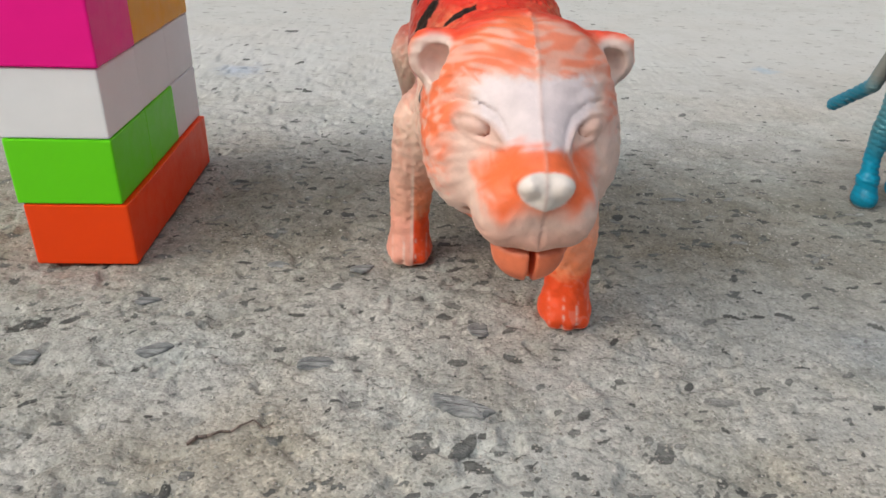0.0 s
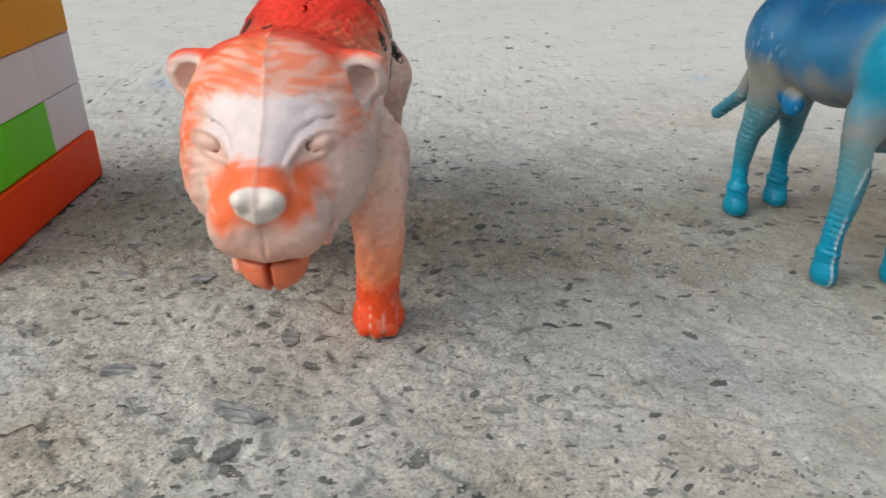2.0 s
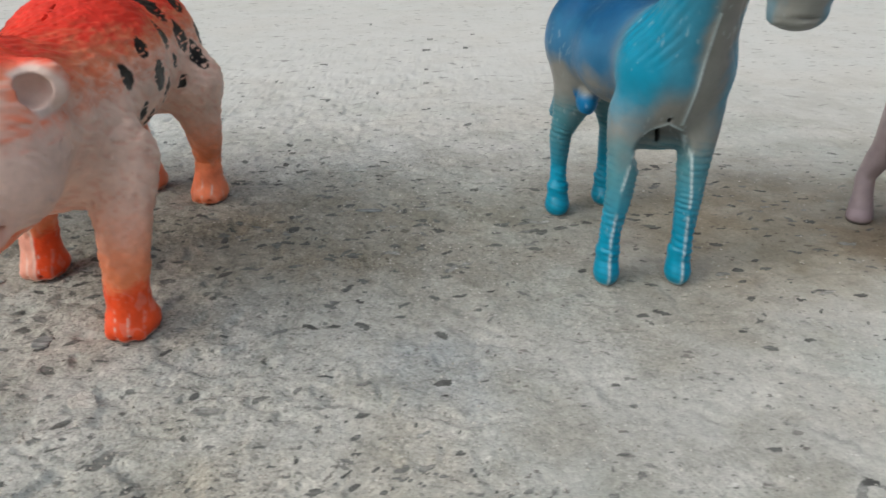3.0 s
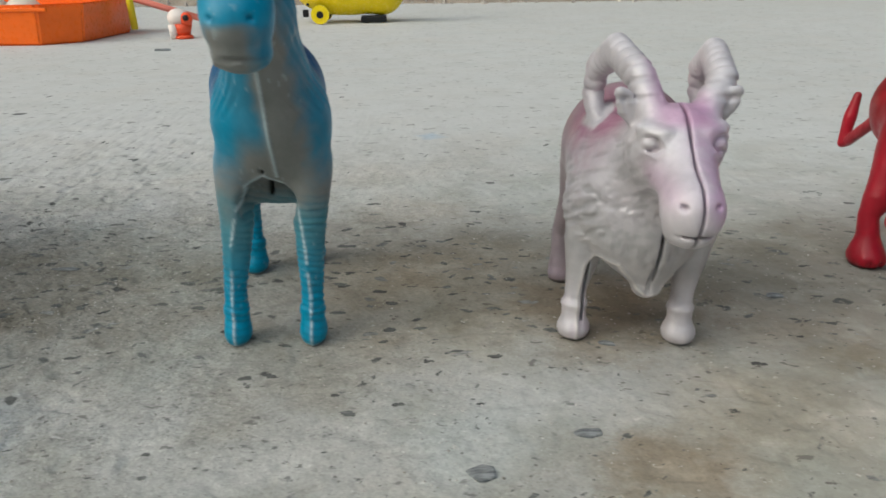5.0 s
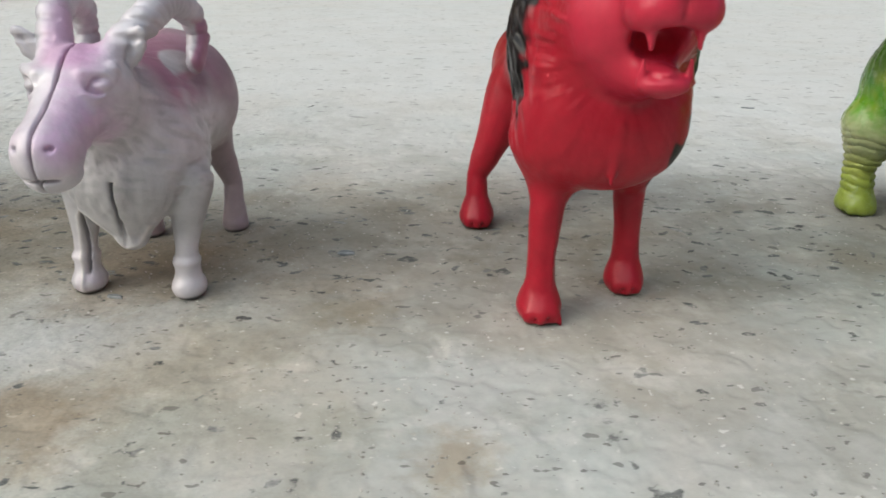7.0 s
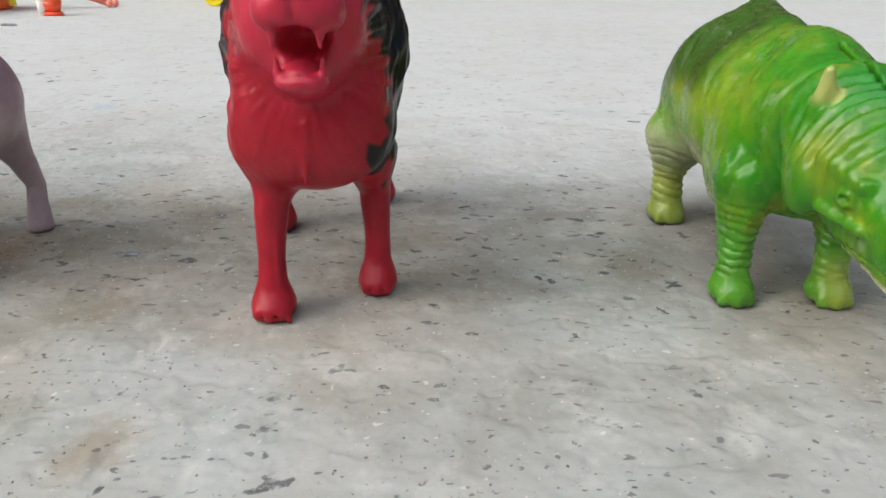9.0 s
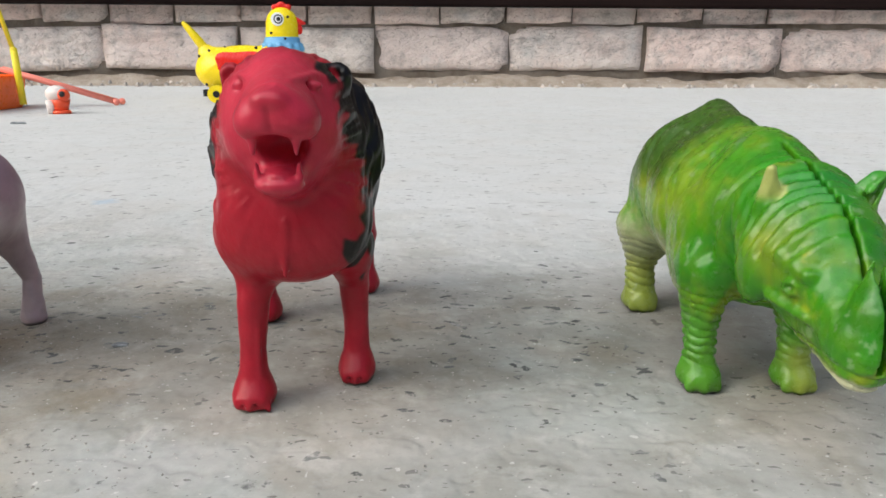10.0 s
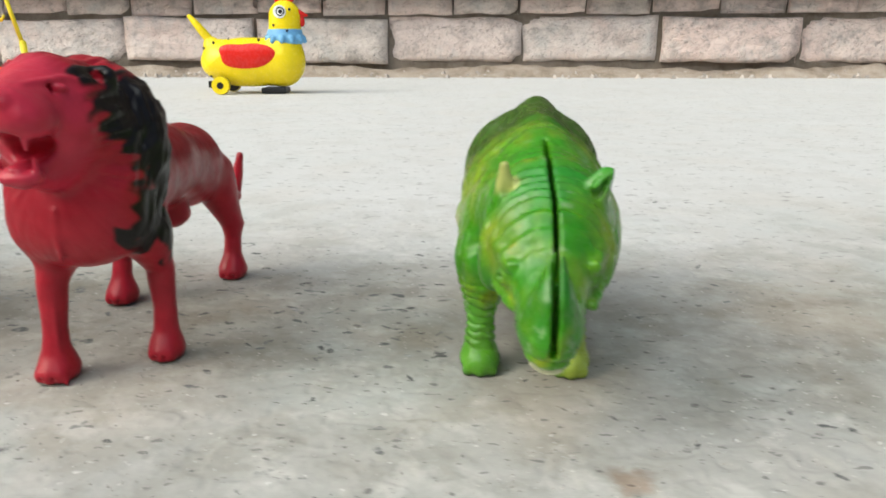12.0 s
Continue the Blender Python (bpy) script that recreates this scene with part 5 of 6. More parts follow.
    c.trail([(-5.6, -23.0, 4.5), (-5.6, -22.7, 10), (-5.4, -22.2, 17)], [0.4, 0.35, 0.35], 0.4)

    def relief(p):
        x, y, z = p.T
        ring = smooth_step(-31, -28.5, y) * smooth_step(-2, -8, y) * smooth_step(18, 23, z)
        ang = np.arctan2(z - 40, x - 0.6)
        rad = np.hypot(x - 0.6, z - 40)
        bend = 0.7 * strokes(p, 0.16, (1, 1, 1), 41)
        hair = np.stack([(ang + 0.12 * bend) * 15, (rad + 3 * bend) * 0.17, y * 0.20], 1)
        locks = 1.7 * strokes(hair, 1.0, (1, 1, 1), 6) + 1.0 * strokes(hair, 2.4, (1, 0.6, 0.6), 7)
        # thick rope-like locks hang down the sides and the back of the mane
        side = smooth_step(7.5, 10.5, np.abs(x)) * smooth_step(-25, -20, y)
        rope = combed(mirrored(p), (0.15, 0.35, 1), 5.0, 1.5, 9, 2.2) + 0.6 * combed(mirrored(p), (0.15, 0.3, 1), 3.0, 0.7, 10, 1.5)
        ruff = np.exp(-((((rad - 11.0) / 2.6) ** 2))) * smooth_step(-32, -27, y)
        return ring * ((0.07 + 0.50 * ruff * smooth_step(31, 38, z)) * locks * (1 - side) + 1.0 * side * rope * smooth_step(20, 30, z)) + 0.09 * strokes(p, 0.7, (1, 0.6, 1), 8)

    c.emboss(relief)

    def paint(p, n):
        x, y, z = p.T
        w1, w2 = cloud(p, 0.25, 1), cloud(p * np.array((1, 1, 0.35)), 0.8, 2)
        rgb = np.tile(np.array((0.35, 0.010, 0.024)), (len(p), 1))
        rgb = blend(rgb, 0.8 * smooth_step(20, 32, z + 5 * (w1 - 0.5)) * smooth_step(-10, 0, y), (0.20, 0.012, 0.015))
        rgb = blend(rgb, 0.35 * smooth_step(0.45, 0.75, w1), (0.41, 0.018, 0.032))
        # pinkish highlight on the face, painted into its colour
        rgb = blend(rgb, 0.7 * smooth_step(-27, -31, y) * smooth_step(30, 36, z), (0.56, 0.034, 0.072))
        rgb = blend(rgb, 0.3 * smooth_step(1.1, 0.8, np.hypot((x - 2.7) / 2.9, np.hypot((z - 48.8) / 1.9, (y + 41.8) / 2.2))), (0.22, 0.012, 0.020))
        edge = y + np.where(x > 0, 0.10, 0.0) * (44 - z) + 2.0 * (w2 - 0.5)
        front = np.where(x > 0, -27.5, -21.6)
        rag = grid_noise(np.stack([np.arctan2(z - 40, x - 0.6) * 12, y * 0.25, 0 * z], 1), 1.0, 17) - 0.5
        left = smooth_step(0, 1.6, edge - front + 3.0 * rag) * (x < 0) * smooth_step(6.0, 8.0, np.abs(x) + smooth_step(46, 52, z) * 8)
        rim = np.interp(z, (20, 25, 30, 35, 39, 42, 49, 52, 54), (7.6, 9.0, 10.6, 11.4, 11.0, 9.6, 8.6, 6.6, 5.0))
        right = smooth_step(-0.3, 0.4, x - rim + 3.0 * rag) * smooth_step(-31, -29, y)
        hang = combed(mirrored(p), (0.15, 0.35, 1), 7.0, 1.5, 9, 2.2)
        low = np.where(x > 0, 21.0, 29.5)
        black = np.clip(left + right, 0, 1) * smooth_step(-6.4, -8.0, y + 9 * rag) * smooth_step(low, low + 1.5, z + 9.0 * hang + 3.0 * rag)
        black = black * (1 - 0.9 * smooth_step(0.24, 0.32, hang) * smooth_step(40, 34, z) * (x < 0))
        rgb = blend(rgb, black, (0.006, 0.004, 0.004))
        rgb = blend(rgb, 0.5 * smooth_step(0.5, 0.1, z), (0.05, 0.02, 0.02))
        return rgb

    c.cast("toy_lion", toy_paint("red_lion_paint", 0.36, 0, 0.06, 0.15, (1.0, 1.0, 0.4)), paint, 0.280, 0.143, "red plastic toy lion with black mane and open mouth")


def rhino():
    c = Clay((-17, -53, -0.6), (17, 34, 48), 0.30)
    # origin at 0.3555, 0.146
    c.limb((0.6, -10, 25), 12.0, (0.4, 4, 26.5), 13.2, 4)
    c.limb((0.4, 4, 26.5), 13.2, (0.2, 18, 26), 12.4, 4)
    c.lump((0.2, 20, 26), (13.0, 11, 13.4), k=4)
    c.lump((0.8, 16, 31.5), (13.4, 10, 11.2), k=3)
    c.lump((0.4, -11.5, 33), (7.4, 8.4, 8.8), k=4)
    c.limb((0.8, -8, 36), 3.4, (0.9, 14, 39), 4.4, 4)
    c.limb((1.0, 4, 39.5), 2.0, (1.4, 15.5, 43.0), 0.7, 4)
    c.limb((1.4, 15.5, 43.0), 0.7, (1.0, 24, 38), 2.0, 4)
    c.limb((1.4, -8, 37), 3.0, (1.6, -6, 38.4), 2.4, 4)
    c.lump((0.4, -14, 26), (12.4, 9.5, 12.6), k=3)
    # shoulder and haunch plates
    c.lump((-9.5, -10, 22), (4.4, 7.5, 9.5), k=2)
    c.lump((10.5, -10, 22), (4.4, 7.5, 9.5), k=2)
    # legs
    for x, y in ((-9.7, -21.5), (6.0, -21.8)):
        c.trail([(x, y + 4.6, 3), (x, y + 5.2, 9), (x - 0.05 * x, y + 6, 20)], [2.9, 2.8, 5.2], 2)
        c.lump((x, y + 4.0, 1.8), (3.6, 4.0, 2.6), k=1.2)
    for x, y in ((-9.3, 17), (2.2 + 3.8, 18.8)):
        c.trail([(x, y + 4.4, 3), (x, y + 5.6, 9), (x - 0.05 * x, y + 4, 18)], [3.3, 3.2, 6.6], 2)
        c.lump((x, y + 4.0, 1.7), (3.9, 4.0, 2.5), k=1.2)
    for x, y in ((-9.7, -21.5), (6.0, -21.8), (-9.3, 17), (6.0, 18.8)):
        for n in (-1, 0, 1):
            c.lump((x + 2.0 * n, y + 0.6 + 0.55 * abs(n), 0.8), (1.0, 0.7, 1.1), k=0.8)
    # head held low
    c.limb((0.4, -22, 28.5), 10.4, (0.0, -32, 26), 8.4, 3)
    c.limb((0.0, -31, 27), 7.8, (-0.5, -43.5, 20.4), 4.6, 3)
    c.lump((-0.6, -46.0, 18.4), (4.0, 4.2, 4.4), k=2)
    c.limb((-0.2, -34, 20), 5.2, (-0.7, -46.0, 15.4), 2.5, 2)
    # horns
    c.lump((-0.5, -47.2, 21.6), (2.6, 3.0, 5.8), (-10, 0, 0), k=1.4)
    c.limb((-0.5, -46.8, 23.4), 2.6, (0.0, -45.4, 28.8), 1.0, 1.0)
    c.limb((-0.4, -40, 25), 2.4, (-0.3, -40.2, 28.6), 0.9, 1.5)
    # ears
    c.limb((-6.2, -27.8, 33.0), 1.7, (-6.6, -28.6, 38.0), 0.6, 1.2)
    c.limb((6.2, -27.8, 32.0), 2.7, (8.4, -28.6, 36.6), 1.1, 1.2)
    c.limb((7.6, -28.4, 35.4), 1.5, (9.4, -28.8, 37.6), 0.5, 0.8)
    c.limb((7.0, -29.8, 34.0), 0.9, (8.8, -30.0, 36.6), 0.3, 0.5, take=True)
    c.limb((-6.2, -29.8, 34.6), 0.9, (-6.7, -30.2, 37.8), 0.3, 0.5, take=True)
    # plates of the cheek, eyes in wrinkled rings
    for s in (-1, 1):
        c.lump((s * 7.6, -29.0, 24.0), (2.6, 4.6, 5.4), (0, 0, 14 * s), k=1.6)
        c.limb((s * 7.4, -33.5, 28.0), 1.0, (s * 5.8, -40.0, 26.0), 0.9, 1.2)
        c.limb((s * 7.6, -34.5, 21.6), 0.8, (s * 5.6, -41.0, 20.6), 0.7, 1.0)
        c.lump((s * 6.0 - 0.3, -38.4, 24.0), (1.5, 1.6, 1.4), k=0.5)
        c.lump((s * 7.0 - 0.3, -39.0, 24.0), (0.7, 0.8, 0.6), k=0.4, take=True)
        c.lump((s * 2.8 - 0.6, -49.4, 19.4), (0.5, 0.6, 0.4), k=0.4, take=True)
    # open split along the crown and the horn

    def relief(p):
        x, y, z = p.T
        leg = smooth_step(19, 15, z) * smooth_step(3.5, 5, z)
        rings = -0.34 * leg * smooth_step(0.1, 0.95, np.sin(z * 4.2 + 0.8 * x + 8.0 * cloud(p, 0.14, 3)))
        brow = np.exp(-(((y + 33) / 7.5) ** 2)) * smooth_step(25, 28, z)
        wrinkle = 0.32 * brow * np.sin(y * 3.0 - 0.5 * np.abs(x) + 3 * cloud(p, 0.12, 3))
        pleat = np.sin((y - 0.35 * (z - 26)) * 2.2 + 5 * cloud(p, 0.09, 13)) * smooth_step(-24, -20, y) * smooth_step(14, 10, y) * smooth_step(16, 22, z) * grid_noise(p, 0.18, 14)
        wrinkle = wrinkle + 0.10 * pleat
        fold = -0.5 * np.exp(-(((y + 19.5 + 0.18 * (z - 26)) / 0.8) ** 2)) - 0.45 * np.exp(-(((y + 1.5 - 0.2 * (z - 26)) / 0.8) ** 2)) * smooth_step(12, 18, z)
        fold = fold - 0.4 * np.exp(-(((y - 11 - 0.3 * (z - 26)) / 0.8) ** 2)) * smooth_step(12, 18, z)
        hide = 0.16 * strokes(p, 0.5, (1.0, 1.3, 0.5), 5) + 0.18 * strokes(p, 1.1, (1, 1.5, 0.6), 6)
        lap = -0.9 * np.exp(-(((y + 25.0 - 0.30 * (z - 22)) / 0.8) ** 2)) * smooth_step(9, 12, z) * smooth_step(33, 29, z)
        return rings + wrinkle + fold + lap + hide

    c.emboss(relief)
    c.slab((0.05, -46, 25), (0.85, -16, 48), 0.25, lean=0.02)
    c.slab((-0.85, -56, 16.5), (0.15, -45, 40), 0.2, lean=0.02)

    def paint(p, n):
        x, y, z = p.T
        w1, w2 = cloud(p, 0.14, 1), cloud(p, 0.5, 2)
        rgb = np.tile(np.array((0.19, 0.33, 0.010)), (len(p), 1))
        rgb = blend(rgb, 0.9 * smooth_step(0.30, 0.60, w1 + 0.25 * (w2 - 0.5)), (0.075, 0.29, 0.004))
        rgb = blend(rgb, 0.55 * smooth_step(0.62, 0.80, cloud(p, 0.2, 4)) * smooth_step(-30, -10, y), (0.030, 0.25, 0.008))
        rgb = blend(rgb, 0.6 * smooth_step(0.60, 0.78, cloud(p, 0.13, 6)) * smooth_step(34, 28, z), (0.36, 0.38, 0.016))
        run = combed(p, (0.1, 0.35, 1), 9.0, 1.5, 16, 3.0)
        rgb = blend(rgb, 0.40 * smooth_step(0.02, 0.25, run) * smooth_step(15, 22, z), (0.035, 0.220, 0.006))
        rgb = blend(rgb, 0.30 * smooth_step(-0.05, -0.28, run) * smooth_step(14, 20, z), (0.26, 0.38, 0.015))
        # deep green sprayed over neck and head, yellow-green left on the flank
        rgb = blend(rgb, 0.60 * smooth_step(-13, -19, y + 5 * (w1 - 0.5)) * smooth_step(15, 19, z) * smooth_step(0.30, 0.62, w2 + 0.3), (0.028, 0.235, 0.006))
        rgb = blend(rgb, 0.45 * smooth_step(-17, -11, y) * smooth_step(6, -2, y) * smooth_step(34, 28, z) * smooth_step(16, 20, z), (0.23, 0.37, 0.008))
        rgb = rgb * 0.92
        rgb = blend(rgb, 0.92 * smooth_step(24, 33, z + 6 * (w1 - 0.5)) * smooth_step(-5, 7, y), (0.026, 0.058, 0.003))
        rgb = blend(rgb, 0.55 * smooth_step(24, 34, z + 6 * (w1 - 0.5)) * smooth_step(2, 12, y), (0.05, 0.12, 0.012))
        rgb = blend(rgb, 0.8 * smooth_step(24, 17, z + 5 * (w2 - 0.5) + 0.25 * np.clip(-y, 0, 14)) * smooth_step(-18, -10, y) * smooth_step(6, 10, z), (0.42, 0.43, 0.25))
        rgb = blend(rgb, 0.85 * smooth_step(14.8, 13.6, z + 0.06 * (y + 46) + 1.2 * (w2 - 0.5)) * smooth_step(-26, -32, y), (0.58, 0.60, 0.42))
        rgb = blend(rgb, 0.85 * smooth_step(15, 9, z) * smooth_step(5, 12, y), (0.33, 0.38, 0.07))
        rgb = blend(rgb, 0.85 * smooth_step(16, 10, z + 3 * (w2 - 0.5)) * smooth_step(4, -4, y) * smooth_step(-30, -26, y), (0.10, 0.32, 0.025))
        rgb = blend(rgb, 0.8 * smooth_step(10, 5, z) * smooth_step(2, 6, x) * smooth_step(4, -4, y) * smooth_step(-30, -26, y), (0.36, 0.42, 0.06))
        rgb = blend(rgb, 0.5 * smooth_step(33, 36, z) * smooth_step(-24, -27, y), (0.03, 0.25, 0.03))
        rgb = blend(rgb, 0.8 * smooth_step(33.0, 35.0, z) * smooth_step(2.6, 1.9, np.hypot(x + 6.4, y + 28.2)), (0.46, 0.46, 0.14))
        rgb = blend(rgb, 0.6 * smooth_step(-44, -46.5, y) * smooth_step(19, 22, z), (0.020, 0.16, 0.006))
        cheek = np.exp(-(((np.abs(x) - 7.0) / 2.6) ** 2) - ((y + 32.5) / 3.2) ** 2 - ((z - 27.5) / 3.4) ** 2)
        rgb = blend(rgb, np.clip(0.8 * cheek, 0, 0.65), (0.36, 0.34, 0.02))
        jaw = smooth_step(15.4, 14.2, z - 0.10 * (y + 46) + 1.2 * (w2 - 0.5)) * smooth_step(-22, -26, y)
        rgb = blend(rgb, 0.85 * jaw, (0.56, 0.56, 0.36))
        # darker green along the groove of the neck fold
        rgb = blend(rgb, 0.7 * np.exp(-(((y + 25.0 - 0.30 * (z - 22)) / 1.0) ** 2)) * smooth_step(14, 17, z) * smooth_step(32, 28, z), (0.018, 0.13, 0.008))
        scuff = smooth_step(0.70, 0.76, cloud(p, 0.6, 8)) * smooth_step(0.5, 0.65, w2)
        rgb = blend(rgb, 0.25 * scuff, (0.45, 0.52, 0.36))
        rgb = blend(rgb, smooth_step(0.6, 0.1, z) * 0.7, (0.05, 0.09, 0.02))
        return rgb

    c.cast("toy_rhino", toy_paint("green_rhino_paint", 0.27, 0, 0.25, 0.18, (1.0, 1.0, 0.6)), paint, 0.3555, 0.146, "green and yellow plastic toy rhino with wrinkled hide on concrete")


leopard()
zebra()
ram()
lion()
rhino()


# ---- toys by the wall ----
def pull_duck():
    """A yellow pull-along bird, side on, on two small wheels and a battery box."""
    t = thing("toy_duck", 0.080, 0.862, 0.0, "yellow plastic wheeled toy duck with red wings on concrete", "toy", turn=4)
    yellow, red, blue = plastic("glossy_yellow", (0.86, 0.66, 0.010), 0.22), plastic("glossy_red", (0.66, 0.020, 0.014), 0.25), plastic("sky_blue_plastic", (0.16, 0.38, 0.62), 0.35)
    black, white = plastic("black_plastic", (0.012, 0.012, 0.013), 0.4), plastic("eye_white", (0.80, 0.80, 0.78), 0.3)
    flat = plastic("matt_black", (0.02, 0.018, 0.016), 0.6)

    def clay_part(name, c, mat, label=""):
        verts, faces = c.skin()
        me = bpy.data.meshes.new(name)
        me.from_pydata((verts * 0.001).tolist(), [], faces.tolist())
        return dress(name, me, mat, t, label)

    c = Clay((-64, -34, 3), (68, 34, 112), 1.5)
    c.lump((-3, 0, 35), (56, 27, 28), k=8)
    c.limb((-34, 0, 40), 20, (-46, 0, 56), 8, 10)
    c.lump((35, 0, 37), (27, 26, 30), k=8)
    c.slab((-70, -40, -10), (70, 40, 6.5), 3, True)
    c.limb((38, 0, 56), 20, (41, 0, 66), 17, 5)
    clay_part("body", c, yellow)
    c = Clay((14, -24, 58), (66, 24, 112), 1.2)
    c.limb((40, 0, 68), 18.5, (41, 0, 86), 18.0, 3)
    clay_part("head", c, yellow)
    c = Clay((-76, -12, 44), (-30, 12, 96), 1.2)
    c.limb((-40, 0, 50), 6.0, (-68, 0, 86), 2.6, 2)
    c.lump((-54, 0, 69), (4.2, 5.5, 22), (0, -38, 0), k=2)
    clay_part("tail", c, yellow)
    c = Clay((28, -8, 96), (62, 8, 114), 0.9)
    for x, z, r in ((34, 104, 3.4), (41, 106, 4.2), (48, 104, 3.4)):
        c.lump((x, 0, z), (r + 0.8, 3.2, r), k=2)
    clay_part("comb", c, red, "red comb")
    c = Clay((50, -10, 70), (76, 10, 100), 0.9)
    c.limb((57, 0, 89), 4.6, (66, 0, 87), 1.6, 2)
    c.lump((60, 0, 80), (3.6, 3, 5.6), k=2)
    clay_part("beak", c, red, "red beak and wattle")
    # scalloped collar
    c = Clay((12, -28, 50), (70, 28, 80), 1.2)
    c.limb((40, 0, 64), 21.2, (40.5, 0, 69), 19.6, 1)
    c.slab((0, -40, 72), (80, 40, 90), 1.0, True, 0.0)
    for n in range(12):
        a = n * math.pi / 6
        c.limb((40 + 20 * math.cos(a), 20 * math.sin(a), 61.5), 4.4, (40 + 22.5 * math.cos(a), 22.5 * math.sin(a), 58.5), 2.6, 1)
    c.slab((0, -40, 30), (80, 40, 55), 1.0, True)
    clay_part("collar", c, blue, "blue scalloped collar")
    for s in (-1, 1):
        c = Clay((-40, -36, 18), (44, 36, 62), 1.2)
        c.lump((2, s * 24.5, 42), (31, 5.0, 14), (0, -6, 0), k=2)
        c.lump((-14, s * 25.0, 46), (17, 4.6, 9), (0, 12, 0), k=4)
        c.slab((-60, -s * 40 - 20 if s > 0 else -16, 0), (60, 16 if s > 0 else 60, 90), 0.5, True)
        clay_part("wing", c, red, "red moulded wing")
    # wheels
    for x, s in ((-31, -1), (-31, 1)):
        bm = bmesh.new()
        cyl(bm, (x / 1000, s * 0.0245, 0.0100), (x / 1000, s * 0.0305, 0.0100), 0.0100, 0.0097, 32)
        w = part("wheel", bm, yellow, t, "", False)
        bm = bmesh.new()
        cyl(bm, (x / 1000, s * 0.0304, 0.0100), (x / 1000, s * 0.0312, 0.0100), 0.0038, 0.0036, 20)
        part("axle_cap", bm, black, w, "black axle cap", False)
        bm = bmesh.new()
        cyl(bm, (x / 1000, s * 0.0205, 0.0105), (x / 1000, s * 0.0246, 0.0102), 0.0094, 0.0094, 32)
        part("wheel_arch", bm, flat, t, "", False)
    bm = bmesh.new()
    box(bm, 0.012, 0.040, -0.016, 0.016, 0.0006, 0.0065, 0.001)
    part("battery_box", bm, black, t, "black drive box", False)
    bm = bmesh.new()
    box(bm, -0.052, -0.046, -0.004, 0.004, 0.006, 0.014, 0.001)
    part("tow_hook", bm, black, t, "", False)
    # printed eyes and dots
    for s in (-1, 1):
        bm = bmesh.new()
        cyl(bm, (0.0385, s * 0.0172, 0.0905), (0.0385, s * 0.0186, 0.0906), 0.0072, 0.0070, 28)
        e = part("eye", bm, white, t, "white printed eye", False)
        for r0, y, m, dx in ((0.0050, 0.0190, black, 0.001), (0.0036, 0.0193, white, 0.001), (0.0023, 0.0196, black, 0.0014)):
            bm = bmesh.new()
            cyl(bm, (0.0385 + dx, s * 0.0172, 0.0906), (0.0385 + dx, s * y, 0.0906), r0, r0, 24)
            part("pupil", bm, m, e, "", False)
    rnd = random.Random(3)
    for x, z, r in ((-50, 51, 1.6), (-38, 57, 1.6), (-45, 20, 1.6), (14, 60, 1.8), (27, 62, 1.4), (54, 30, 1.8), (58, 47, 1.2), (46, 70, 1.6), (31, 76, 1.5), (50, 93, 1.6), (-20, 61, 1.2)):
        d = math.sqrt(max(0.0, 1 - ((x + 2) / 62) ** 2 - ((z - 40) / 34) ** 2)) if z < 63 else 0.0
        y = -27.6 * d - 0.6 if d else -18.4
        bm = bmesh.new()
        ball(bm, (x / 1000, y / 1000, z / 1000), r / 1000, (1, 0.9, 1), 12)
        part("screw_cap", bm, black, t, "", True)


